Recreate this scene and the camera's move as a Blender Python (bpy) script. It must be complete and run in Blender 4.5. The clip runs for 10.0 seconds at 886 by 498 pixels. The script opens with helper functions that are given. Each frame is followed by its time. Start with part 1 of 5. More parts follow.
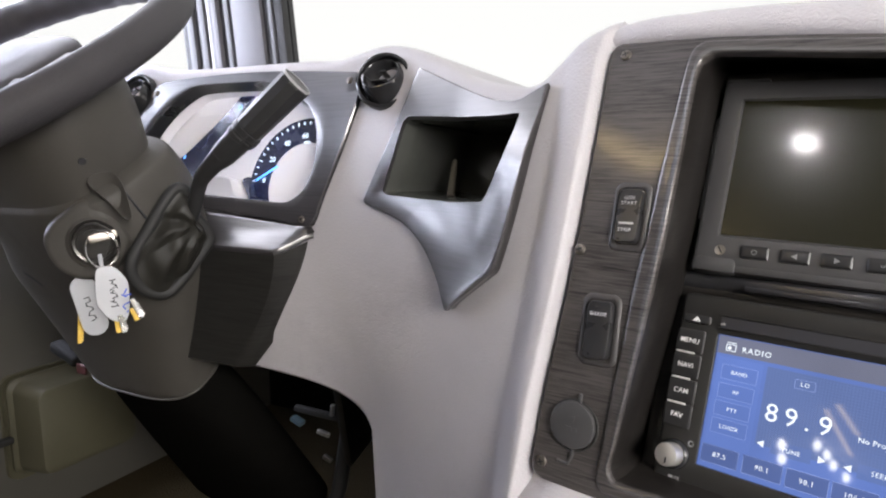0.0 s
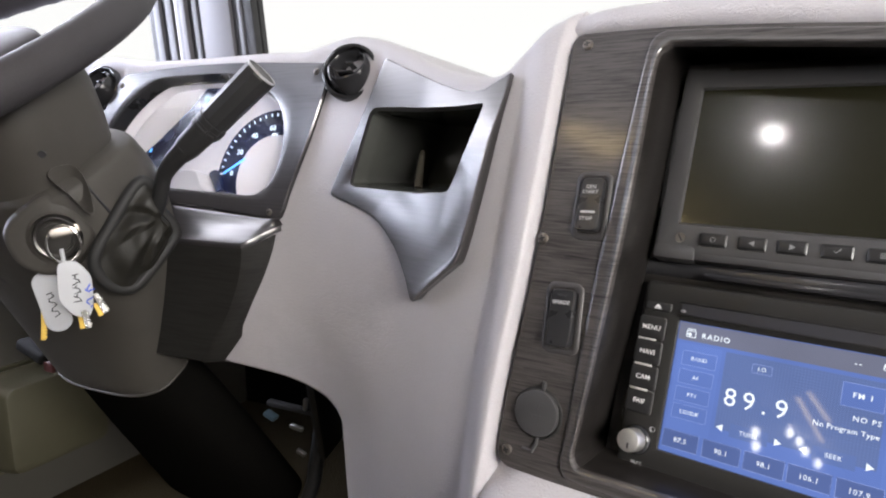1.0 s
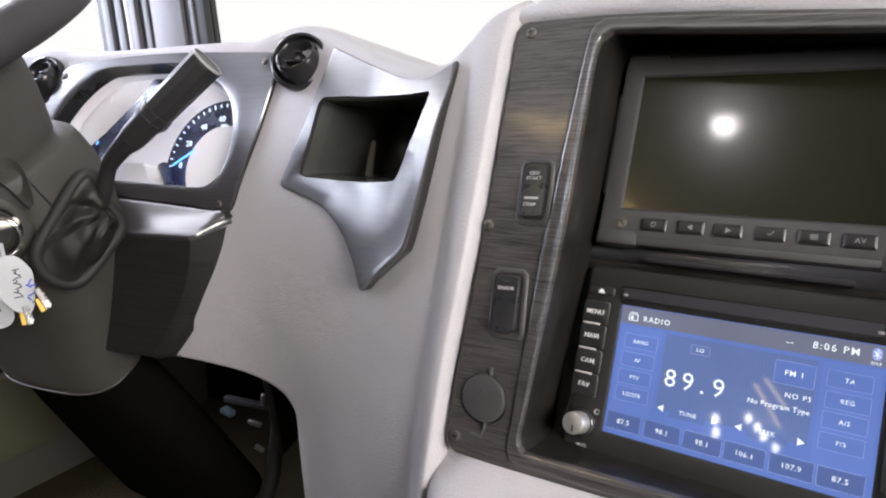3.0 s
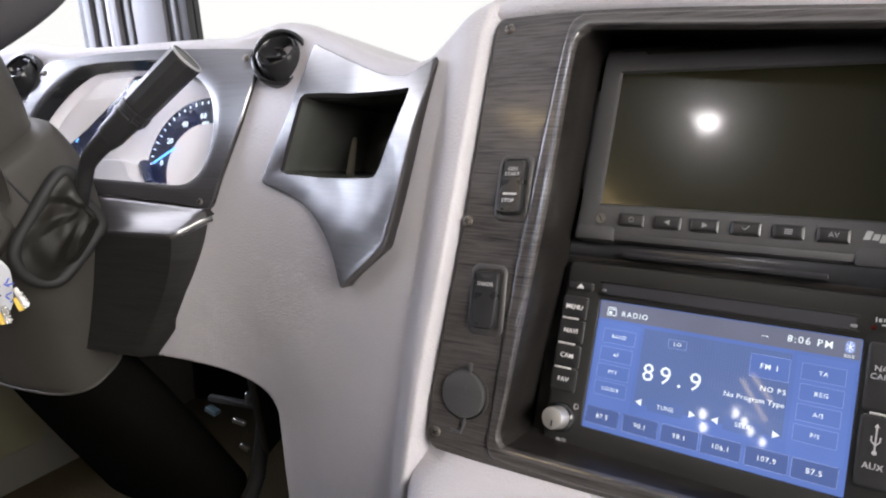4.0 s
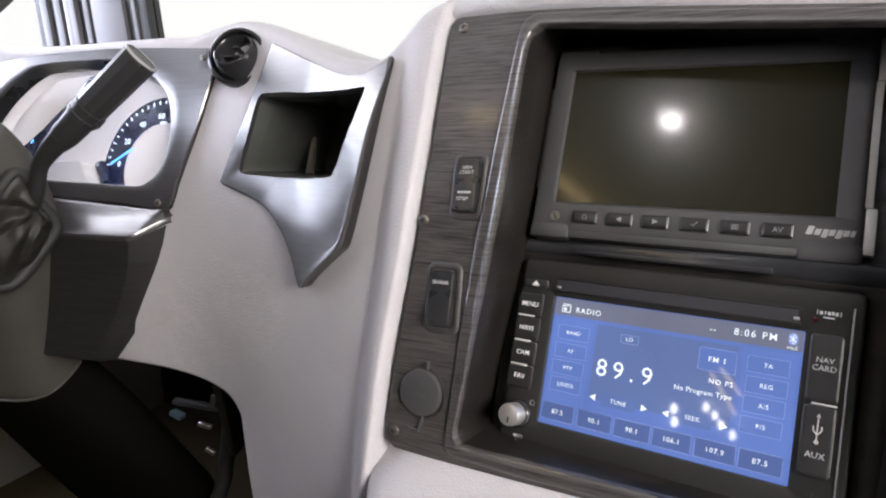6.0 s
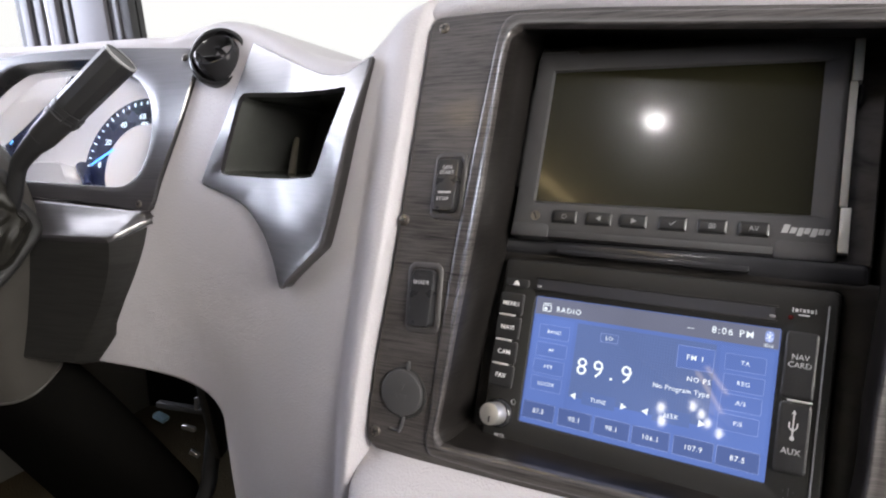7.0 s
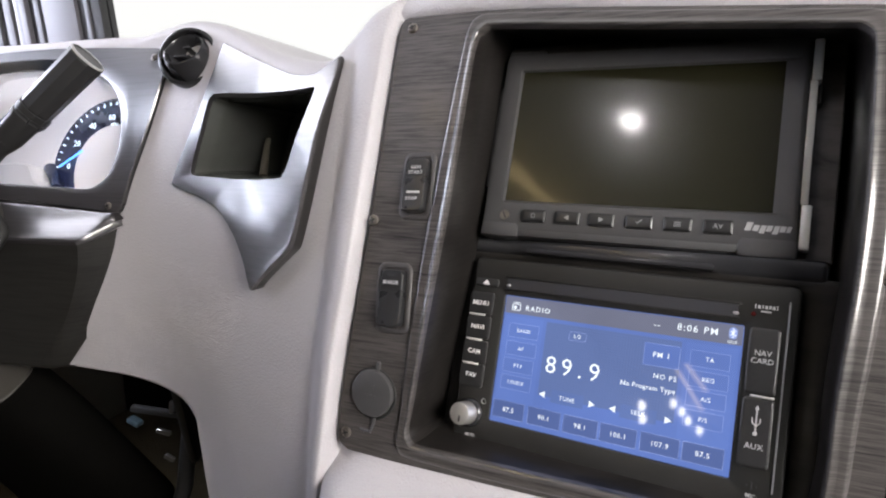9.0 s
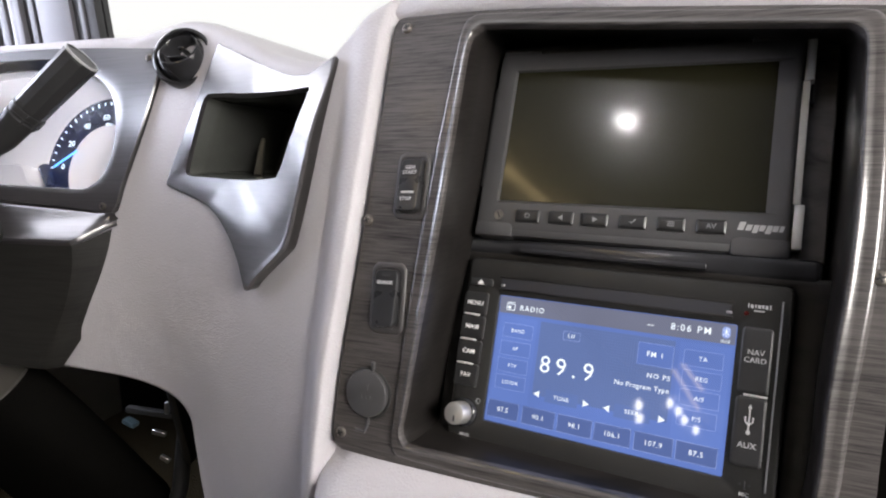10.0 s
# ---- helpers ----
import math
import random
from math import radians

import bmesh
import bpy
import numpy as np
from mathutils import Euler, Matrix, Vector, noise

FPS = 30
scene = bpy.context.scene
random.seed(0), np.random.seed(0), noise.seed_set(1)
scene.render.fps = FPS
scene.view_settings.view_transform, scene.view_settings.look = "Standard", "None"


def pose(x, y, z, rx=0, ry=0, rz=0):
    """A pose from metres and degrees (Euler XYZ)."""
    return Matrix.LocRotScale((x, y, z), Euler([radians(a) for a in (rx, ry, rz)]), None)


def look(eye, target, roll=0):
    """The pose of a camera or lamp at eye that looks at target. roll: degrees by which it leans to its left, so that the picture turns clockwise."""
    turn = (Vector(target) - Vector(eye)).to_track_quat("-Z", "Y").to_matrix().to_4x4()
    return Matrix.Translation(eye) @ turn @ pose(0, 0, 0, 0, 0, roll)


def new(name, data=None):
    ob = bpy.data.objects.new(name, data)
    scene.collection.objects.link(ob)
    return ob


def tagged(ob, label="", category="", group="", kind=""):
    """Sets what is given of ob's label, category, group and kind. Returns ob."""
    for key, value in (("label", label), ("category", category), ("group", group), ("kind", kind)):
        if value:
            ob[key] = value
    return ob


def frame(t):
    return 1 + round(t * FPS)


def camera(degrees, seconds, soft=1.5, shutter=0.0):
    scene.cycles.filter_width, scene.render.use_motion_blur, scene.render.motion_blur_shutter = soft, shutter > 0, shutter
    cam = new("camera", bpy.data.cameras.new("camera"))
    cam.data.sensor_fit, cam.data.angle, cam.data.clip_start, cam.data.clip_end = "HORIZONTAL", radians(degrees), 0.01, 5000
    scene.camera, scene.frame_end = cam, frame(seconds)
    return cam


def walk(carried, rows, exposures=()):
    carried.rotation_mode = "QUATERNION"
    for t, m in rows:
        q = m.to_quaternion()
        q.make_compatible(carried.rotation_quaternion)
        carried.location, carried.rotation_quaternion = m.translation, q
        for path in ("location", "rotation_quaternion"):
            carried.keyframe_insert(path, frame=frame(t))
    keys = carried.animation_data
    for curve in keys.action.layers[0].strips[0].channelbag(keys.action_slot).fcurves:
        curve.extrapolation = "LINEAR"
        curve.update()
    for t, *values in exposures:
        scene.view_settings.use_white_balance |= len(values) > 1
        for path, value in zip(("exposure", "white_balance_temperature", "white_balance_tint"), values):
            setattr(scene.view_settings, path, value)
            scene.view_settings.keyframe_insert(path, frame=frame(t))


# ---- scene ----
cam = camera(68.0, 10.0, soft=2.1)
# seconds, eye, yaw to the left, pitch, roll
ROWS = [
    (0.0, -0.0557, -0.0203, 0.8113, 28.28, -8.95, -0.23),
    (0.5, -0.0509, -0.0180, 0.8093, 27.30, -9.19, -0.32),
    (1.0, -0.0464, -0.0158, 0.8085, 26.53, -9.44, -0.47),
    (1.5, -0.0431, -0.0150, 0.8068, 25.72, -9.50, -0.47),
    (2.0, -0.0390, -0.0130, 0.8058, 25.08, -9.62, -0.59),
    (2.5, -0.0363, -0.0119, 0.8045, 24.32, -9.73, -0.64),
    (4.0, -0.0271, -0.0083, 0.8023, 22.83, -10.05, -0.83),
    (4.5, -0.0245, -0.0071, 0.8020, 22.33, -10.10, -0.87),
    (5.0, -0.0211, -0.0065, 0.8013, 21.74, -10.03, -0.90),
    (5.5, -0.0179, -0.0054, 0.8016, 21.21, -10.07, -0.99),
    (7.0, -0.0100, -0.0030, 0.8009, 19.73, -10.05, -1.13),
    (7.5, -0.0078, -0.0022, 0.8000, 19.27, -9.96, -1.13),
    (8.0, -0.0048, -0.0014, 0.8001, 18.84, -9.98, -1.24),
    (8.5, -0.0032, -0.0008, 0.7999, 18.42, -9.98, -1.21),
    (9.0, -0.0017, -0.0002, 0.8001, 18.26, -10.01, -1.27),
    (9.5, -0.0005, 0.0002, 0.8003, 18.19, -10.04, -1.32),
    (10.0, 0.0000, 0.0000, 0.8000, 18.00, -10.00, -1.30),
]
walk(cam, [(t, pose(x, y, z, 0, 0, yaw) @ pose(0, 0, 0, 90 + tilt) @ pose(0, 0, 0, 0, 0, roll)) for t, x, y, z, yaw, tilt, roll in ROWS])

WINDSCREEN_W, SIDE_W, CORNER_W, SPOT_W, COACH_W, OUTSIDE_E, SCREEN_E, WARM_E, CAB_WARM_E, COOL_E = 0.2, 17.0, 3.4, 0.58, 17.0, 0.90, 1.12, 7.0, 28.0, 26.0

# ---- world and light ----
world = bpy.data.worlds.new("world")
scene.world = world
world.use_nodes = True
wn = world.node_tree.nodes
wbg = wn["Background"]
sky = wn.new("ShaderNodeTexSky")
sky.sky_type, sky.sun_disc = "NISHITA", False
sky.sun_elevation, sky.sun_rotation = radians(40), radians(200)
world.node_tree.links.new(sky.outputs[0], wbg.inputs[0])
wbg.inputs[1].default_value = 0.10
scene.view_settings.exposure = 0.10


def area_lamp(name, m, sx, sy, watts, colour=(1, 1, 1)):
    d = bpy.data.lights.new(name, "AREA")
    d.shape, d.size, d.size_y, d.energy, d.color = "RECTANGLE", sx, sy, watts, colour
    ob = new(name, d)
    ob.matrix_world = m
    return ob


# daylight that falls in through the windscreen
area_lamp("windscreen_daylight", look((-0.2, 1.00, 1.75), (-0.2, 0.3, 0.75)), 2.0, 0.7, WINDSCREEN_W, (0.98, 0.98, 1.0))
# and through the long side window beside the driver's seat
area_lamp("side_window_daylight", look((-1.19, 0.37, 1.000), (-0.3, 0.34, 0.87)), 0.66, 0.46, SIDE_W, (0.77, 0.815, 1.0))
# added corner lamp, no known window there; brightens what ledge and bin trim reflect
area_lamp("corner_fill_light", look((-1.05, 0.58, 1.27), (-0.60, 0.49, 0.74)), 0.34, 0.36, CORNER_W, (0.88, 0.87, 1.0))
# recessed spot lamp in the cab ceiling, and an added, unseen fill lamp on the passenger's side of the coach
SPOT = Vector((-0.257, -0.091, 1.318))
lamp = bpy.data.lights.new("ceiling_spot_light", "AREA")
lamp.shape, lamp.size, lamp.energy, lamp.color = "DISK", 0.034, SPOT_W, (1.0, 0.96, 0.97)
lob = new("ceiling_spot_light", lamp)
lob.matrix_world = look(SPOT + Vector((0, 0, -0.004)), (-0.12, 0.35, 0.75))
coach_ob = area_lamp("coach_fill", look((0.98, -0.43, 1.19), (0.22, 0.45, 0.71)), 0.8, 0.7, COACH_W, (1.0, 0.955, 0.915))
# narrow spread dims the left, in place of a shadow cast there
coach_ob.data.spread = radians(90)


# ---- materials ----
def material(name, colour, rough=0.5, metal=0.0, spec=0.5, coat=0.0, coat_rough=0.1):
    m = bpy.data.materials.new(name)
    m.use_nodes = True
    b = m.node_tree.nodes["Principled BSDF"]
    b.inputs["Base Color"].default_value = (*colour, 1)
    b.inputs["Roughness"].default_value = rough
    b.inputs["Metallic"].default_value = metal
    b.inputs["Specular IOR Level"].default_value = spec
    b.inputs["Coat Weight"].default_value = coat
    b.inputs["Coat Roughness"].default_value = coat_rough
    return m


def node(m, kind, **props):
    n = m.node_tree.nodes.new(kind)
    for k, v in props.items():
        n.inputs[k].default_value = v
    return n


def link(m, a, b):
    m.node_tree.links.new(a, b)


def coords(m, scale=(1, 1, 1), turn=(0, 0, 0)):
    c = node(m, "ShaderNodeTexCoord")
    p = node(m, "ShaderNodeMapping")
    p.inputs["Scale"].default_value = scale
    p.inputs["Rotation"].default_value = [radians(a) for a in turn]
    link(m, c.outputs["Object"], p.inputs["Vector"])
    return p.outputs[0]


def ramp(m, fac, stops):
    r = node(m, "ShaderNodeValToRGB")
    e = r.color_ramp.elements
    while len(e) < len(stops):
        e.new(0.5)
    for q, (at, col) in zip(e, stops):
        q.position, q.color = at, (*col, 1)
    link(m, fac, r.inputs[0])
    return r.outputs[0]


def mottled(m, colour, scale, amount=0.12, fine=0.05, fine_scale=900.0, bump=0.1, bump_scale=1500.0, rough_var=0.06, distance=0.0004):
    """Colour that varies at two scales, roughness wear and a fine relief."""
    b = m.node_tree.nodes["Principled BSDF"]
    v = coords(m)
    big = node(m, "ShaderNodeTexNoise", Scale=scale, Detail=4.0)
    small = node(m, "ShaderNodeTexNoise", Scale=fine_scale, Detail=2.0)
    link(m, v, big.inputs["Vector"]), link(m, v, small.inputs["Vector"])
    mix = node(m, "ShaderNodeMath")
    mix.operation = "MULTIPLY_ADD"
    mix.inputs[1].default_value = fine / max(amount, 1e-3)
    link(m, small.outputs[0], mix.inputs[0]), link(m, big.outputs[0], mix.inputs[2])
    lo = tuple(c * (1 - amount) for c in colour)
    hi = tuple(c * (1 + amount) for c in colour)
    link(m, ramp(m, mix.outputs[0], [(0.3, lo), (0.8, hi)]), b.inputs["Base Color"])
    r0 = b.inputs["Roughness"].default_value
    rr = ramp(m, big.outputs[0], [(0.3, (r0 - rough_var,) * 3), (0.7, (r0 + rough_var,) * 3)])
    link(m, rr, b.inputs["Roughness"])
    bn = node(m, "ShaderNodeTexVoronoi", Scale=bump_scale)
    link(m, v, bn.inputs["Vector"])
    bp = node(m, "ShaderNodeBump", Strength=bump, Distance=distance)
    link(m, bn.outputs["Distance"], bp.inputs["Height"])
    link(m, bp.outputs[0], b.inputs["Normal"])
    return m


def wood_grain(m, dark, light, scale=(14, 40, 420), relief=0.02):
    """Long grain streaks with finer pores."""
    b = m.node_tree.nodes["Principled BSDF"]
    v = coords(m, scale)
    n1 = node(m, "ShaderNodeTexNoise", Scale=1.0, Detail=6.0, Roughness=0.65, Distortion=0.6)
    link(m, v, n1.inputs["Vector"])
    v2 = coords(m, (scale[0] * 2.2, scale[1] * 2, scale[2] * 4))
    n2 = node(m, "ShaderNodeTexNoise", Scale=1.0, Detail=3.0)
    link(m, v2, n2.inputs["Vector"])
    a = node(m, "ShaderNodeMath")
    a.operation = "MULTIPLY_ADD"
    a.inputs[1].default_value = 0.45
    link(m, n2.outputs[0], a.inputs[0]), link(m, n1.outputs[0], a.inputs[2])
    mid = tuple((p + q) / 2 for p, q in zip(dark, light))
    patches = node(m, "ShaderNodeTexNoise", Scale=1.0, Detail=3.0)
    link(m, coords(m, (scale[0] * 0.6, scale[1] * 0.5, scale[2] * 0.06)), patches.inputs["Vector"])
    a2 = node(m, "ShaderNodeMath")
    a2.operation = "MULTIPLY_ADD"
    a2.inputs[1].default_value = 0.35
    link(m, patches.outputs[0], a2.inputs[0]), link(m, a.outputs[0], a2.inputs[2])
    link(m, ramp(m, a2.outputs[0], [(0.66, dark), (0.81, mid), (1.0, light)]), b.inputs["Base Color"])
    bp = node(m, "ShaderNodeBump", Strength=relief, Distance=0.0002)
    link(m, a.outputs[0], bp.inputs["Height"])
    link(m, bp.outputs[0], b.inputs["Normal"])
    return m


def glowing(name, colour, strength):
    m = material(name, (0.01, 0.01, 0.01), 0.4)
    b = m.node_tree.nodes["Principled BSDF"]
    b.inputs["Emission Color"].default_value = (*colour, 1)
    b.inputs["Emission Strength"].default_value = strength
    return m


def vinyl_material(name, colour):
    """Moulded vinyl: leather-like pebbles, soft creases, slight handling marks."""
    m = material(name, colour, 0.48, spec=0.4)
    b = m.node_tree.nodes["Principled BSDF"]
    v = coords(m)
    big = node(m, "ShaderNodeTexNoise", Scale=9.0, Detail=5.0)
    link(m, v, big.inputs["Vector"])
    fine = node(m, "ShaderNodeTexNoise", Scale=700.0, Detail=2.0)
    link(m, v, fine.inputs["Vector"])
    a = node(m, "ShaderNodeMath")
    a.operation = "MULTIPLY_ADD"
    a.inputs[1].default_value = 0.25
    link(m, fine.outputs[0], a.inputs[0]), link(m, big.outputs[0], a.inputs[2])
    link(m, ramp(m, a.outputs[0], [(0.4, tuple(c * 0.93 for c in colour)), (0.85, tuple(c * 1.06 for c in colour))]), b.inputs["Base Color"])
    link(m, ramp(m, big.outputs[0], [(0.3, (0.42,) * 3), (0.7, (0.55,) * 3)]), b.inputs["Roughness"])
    pebbles = node(m, "ShaderNodeTexVoronoi", Scale=620.0)
    pebbles.feature = "SMOOTH_F1"
    link(m, v, pebbles.inputs["Vector"])
    creases = node(m, "ShaderNodeTexNoise", Scale=190.0, Detail=4.0, Distortion=3.0)
    link(m, v, creases.inputs["Vector"])
    mask = ramp(m, big.outputs[0], [(0.47, (0.08,) * 3), (0.60, (1,) * 3)])
    mul = node(m, "ShaderNodeMath")
    mul.operation = "MULTIPLY"
    link(m, creases.outputs[0], mul.inputs[0]), link(m, mask, mul.inputs[1])
    b1 = node(m, "ShaderNodeBump", Strength=0.38, Distance=0.0006)
    link(m, pebbles.outputs[0], b1.inputs["Height"])
    b2 = node(m, "ShaderNodeBump", Strength=0.55, Distance=0.0020)
    link(m, mul.outputs[0], b2.inputs["Height"]), link(m, b1.outputs[0], b2.inputs["Normal"])
    link(m, b2.outputs[0], b.inputs["Normal"])
    return m


VINYL = vinyl_material("taupe_vinyl", (0.438, 0.420, 0.440))
WOOD = wood_grain(material("charcoal_wood_trim", (0.05, 0.05, 0.05), 0.45, spec=0.4, coat=1.0, coat_rough=0.15), (0.0010, 0.0010, 0.0010), (0.070, 0.063, 0.061), (28, 60, 860))
WOOD.node_tree.nodes["Principled BSDF"].inputs["Coat IOR"].default_value = 1.5
GLOSSTRIM = wood_grain(material("glossy_charcoal_trim", (0.03, 0.03, 0.03), 0.42, spec=0.6, coat=1.0, coat_rough=0.23), (0.014, 0.013, 0.0145), (0.042, 0.039, 0.043), (10, 40, 500), 0.003)
# darker copy of the trim grain; the recess's shade is put into its colour
SHADEGRAIN = wood_grain(material("shaded_trim_grain", (0.01, 0.01, 0.01), 0.28, spec=0.28), (0.003, 0.003, 0.003), (0.018, 0.016, 0.015), (28, 60, 860))
GRAINBOX = wood_grain(material("dull_charcoal_grain", (0.03, 0.03, 0.03), 0.42, spec=0.4), (0.010, 0.0097, 0.0093), (0.025, 0.0243, 0.023), (14, 30, 260))
GLOSSTRIM.node_tree.nodes["Principled BSDF"].inputs["Coat IOR"].default_value = 1.78
SATIN = mottled(material("black_satin_lining", (0.012, 0.012, 0.012), 0.3, spec=0.5), (0.012, 0.012, 0.012), 30)
BLACK = mottled(material("black_plastic", (0.02, 0.02, 0.021), 0.42), (0.02, 0.02, 0.021), 40, bump=0.12)
GLOSSBLACK = mottled(material("glossy_black_plastic", (0.020, 0.020, 0.022), 0.20), (0.020, 0.020, 0.022), 40, bump=0.03, rough_var=0.04)
COLUMN = mottled(material("grey_column_plastic", (0.066, 0.061, 0.055), 0.48, spec=0.32), (0.066, 0.061, 0.055), 25, bump=0.2, bump_scale=1300)
RUBBER = mottled(material("black_rubber", (0.018, 0.018, 0.018), 0.6), (0.018, 0.018, 0.018), 60, bump=0.2)
# near-black without sheen: the footwell's shade is put into this colour
FOOTSHADE = mottled(material("footwell_shade_black", (0.0048, 0.0046, 0.0042), 0.8, spec=0.0), (0.0048, 0.0046, 0.0042), 40, bump=0.12)
WHEEL = mottled(material("grey_wheel_vinyl", (0.052, 0.049, 0.053), 0.62, spec=0.25), (0.052, 0.049, 0.053), 30, bump=0.35, bump_scale=700)
HOUSING = mottled(material("charcoal_housing_plastic", (0.045, 0.044, 0.0455), 0.45), (0.045, 0.044, 0.0455), 50, bump=0.15, bump_scale=2200)
KEYCAP = mottled(material("dark_grey_button", (0.011, 0.011, 0.0115), 0.36), (0.011, 0.011, 0.0115), 70, bump=0.1)
SILVER = mottled(material("silver_plastic", (0.62, 0.61, 0.58), 0.35, metal=0.3), (0.62, 0.61, 0.58), 60, bump=0.05)
CHROME = mottled(material("brushed_metal", (0.72, 0.70, 0.68), 0.24, metal=1.0), (0.72, 0.70, 0.68), 80, bump=0.05)
SCREWMETAL = mottled(material("blackened_screw", (0.22, 0.20, 0.18), 0.35, metal=0.9), (0.22, 0.20, 0.18), 80, bump=0.05)
LOCKMETAL = mottled(material("worn_lock_metal", (0.10, 0.096, 0.092), 0.38, metal=0.9), (0.10, 0.096, 0.092), 80, bump=0.05)
STEEL = mottled(material("dark_steel", (0.3, 0.29, 0.28), 0.35, metal=1.0), (0.3, 0.29, 0.28), 80, bump=0.05)
BRASS = mottled(material("brass_key", (0.62, 0.42, 0.10), 0.35, metal=1.0), (0.62, 0.42, 0.10), 80, bump=0.05)
SATINMETAL = mottled(material("satin_aluminium", (0.64, 0.62, 0.60), 0.40, metal=0.85), (0.64, 0.62, 0.60), 80, bump=0.05)
RADIOBLACK = mottled(material("radio_black_plastic", (0.0155, 0.0150, 0.0146), 0.42, spec=0.3), (0.0155, 0.0150, 0.0146), 50, bump=0.12, bump_scale=2200)
RADIOKEY = mottled(material("grey_radio_key", (0.019, 0.019, 0.020), 0.36), (0.019, 0.019, 0.020), 70, bump=0.1)
PRINT = material("grey_print", (0.42, 0.42, 0.43), 0.5)
WHITEPRINT = material("white_print", (0.75, 0.75, 0.75), 0.5)
CARPET = mottled(material("brown_carpet", (0.032, 0.025, 0.014), 0.95, spec=0.1), (0.032, 0.025, 0.014), 35, amount=0.45, fine=0.4, fine_scale=300, bump=0.8, bump_scale=300, distance=0.004)
WALLVINYL = mottled(material("beige_wall_vinyl", (0.088, 0.083, 0.072), 0.55), (0.088, 0.083, 0.072), 8, bump=0.2, bump_scale=500)
POCKET = mottled(material("beige_pocket_plastic", (0.085, 0.079, 0.051), 0.5), (0.085, 0.079, 0.051), 15, bump=0.15)
CEILING = mottled(material("pale_ceiling_cloth", (0.50, 0.48, 0.47), 0.9), (0.50, 0.48, 0.47), 12, bump=0.3, bump_scale=600)
PILLAR = mottled(material("grey_pillar_trim", (0.075, 0.074, 0.078), 0.5), (0.075, 0.074, 0.078), 12, bump=0.15)
COVERGREY = mottled(material("pale_grey_pillar_cover", (0.105, 0.102, 0.108), 0.55), (0.105, 0.102, 0.108), 12, bump=0.15)
TAGWHITE = mottled(material("white_fibre_tag", (0.50, 0.51, 0.54), 0.45), (0.50, 0.51, 0.54), 60, amount=0.04, bump=0.05)
INK = material("black_ink", (0.02, 0.02, 0.025), 0.5)
BLUEINK = material("blue_ink", (0.02, 0.08, 0.6), 0.5)
OUTSIDE = glowing("white_daylight", (1.0, 1.0, 0.985), OUTSIDE_E)


# ---- mesh helpers ----
def thing(name, label, category, m=None, group="", kind=""):
    ob = new(name)
    ob.empty_display_size = 0.02
    if m is not None:
        ob.matrix_world = m
    return tagged(ob, label, category, group, kind)


def finish(name, bm, mat, smooth=True, turn=True):
    if turn:
        bmesh.ops.recalc_face_normals(bm, faces=bm.faces[:])
    me = bpy.data.meshes.new(name)
    bm.to_mesh(me)
    bm.free()
    me.materials.append(mat)
    if smooth:
        me.polygons.foreach_set("use_smooth", [True] * len(me.polygons))
        me.set_sharp_from_angle(angle=radians(38))
    return me


def part(name, bm, mat, parent, label="", smooth=True, m=None, turn=True):
    ob = new(name, finish(name, bm, mat, smooth, turn))
    ob.parent = parent
    if m is not None:
        ob.matrix_basis = m
    if label:
        ob["label"] = label
    return ob


def solid(name, bm, mat, label, category, m=None, kind="", group="", smooth=True):
    ob = new(name, finish(name, bm, mat, smooth))
    if m is not None:
        ob.matrix_world = m
    return tagged(ob, label, category, group, kind)


def rings(loops, closed=True, cap_first=False, cap_last=False, bm=None):
    """Bridges loops of equally many points, one after another."""
    bm = bm or bmesh.new()
    vs = [[bm.verts.new(p) for p in loop] for loop in loops]
    n = len(vs[0])
    for a, b in zip(vs, vs[1:]):
        for i in range(n if closed else n - 1):
            j = (i + 1) % n
            bm.faces.new((a[i], a[j], b[j], b[i]))
    if cap_first:
        bm.faces.new(vs[0])
    if cap_last:
        bm.faces.new(vs[-1])
    return bm


def sheet(f, nu, nv, keep=None):
    """A grid of f(u, v), u and v from 0 to 1."""
    bm = bmesh.new()
    vs = [[bm.verts.new(f(i / nu, j / nv)) for j in range(nv + 1)] for i in range(nu + 1)]
    for i in range(nu):
        for j in range(nv):
            q = (vs[i][j], vs[i + 1][j], vs[i + 1][j + 1], vs[i][j + 1])
            if keep is None or keep(sum((p.co for p in q), Vector()) / 4):
                bm.faces.new(q)
    bmesh.ops.delete(bm, geom=[v for v in bm.verts if not v.link_faces], context="VERTS")
    return bm


def box(sx, sy, sz, bevel=0.0, seg=2, at=(0, 0, 0), m=None, bm=None):
    bm = bm or bmesh.new()
    r = bmesh.ops.create_cube(bm, size=1.0, matrix=(m or Matrix.Translation(at)) @ Matrix.Diagonal((sx, sy, sz, 1)))
    if bevel:
        es = list({e for v in r["verts"] for e in v.link_edges})
        bmesh.ops.bevel(bm, geom=es, offset=bevel, segments=seg, affect="EDGES", profile=0.5)
    return bm


def rrect(w, h, r, n=6, cx=0.0, cy=0.0):
    """Points of a rounded rectangle, counter-clockwise."""
    out = []
    for sx, sy, a0 in ((1, 1, 0), (-1, 1, 90), (-1, -1, 180), (1, -1, 270)):
        for k in range(n + 1):
            a = radians(a0 + 90 * k / n)
            out.append((cx + sx * (w / 2 - r) + r * math.cos(a), cy + sy * (h / 2 - r) + r * math.sin(a)))
    return out


def disc_loop(r, z, n=40, cx=0.0, cy=0.0, squash=1.0):
    return [(cx + r * math.cos(2 * math.pi * k / n), cy + squash * r * math.sin(2 * math.pi * k / n), z) for k in range(n)]


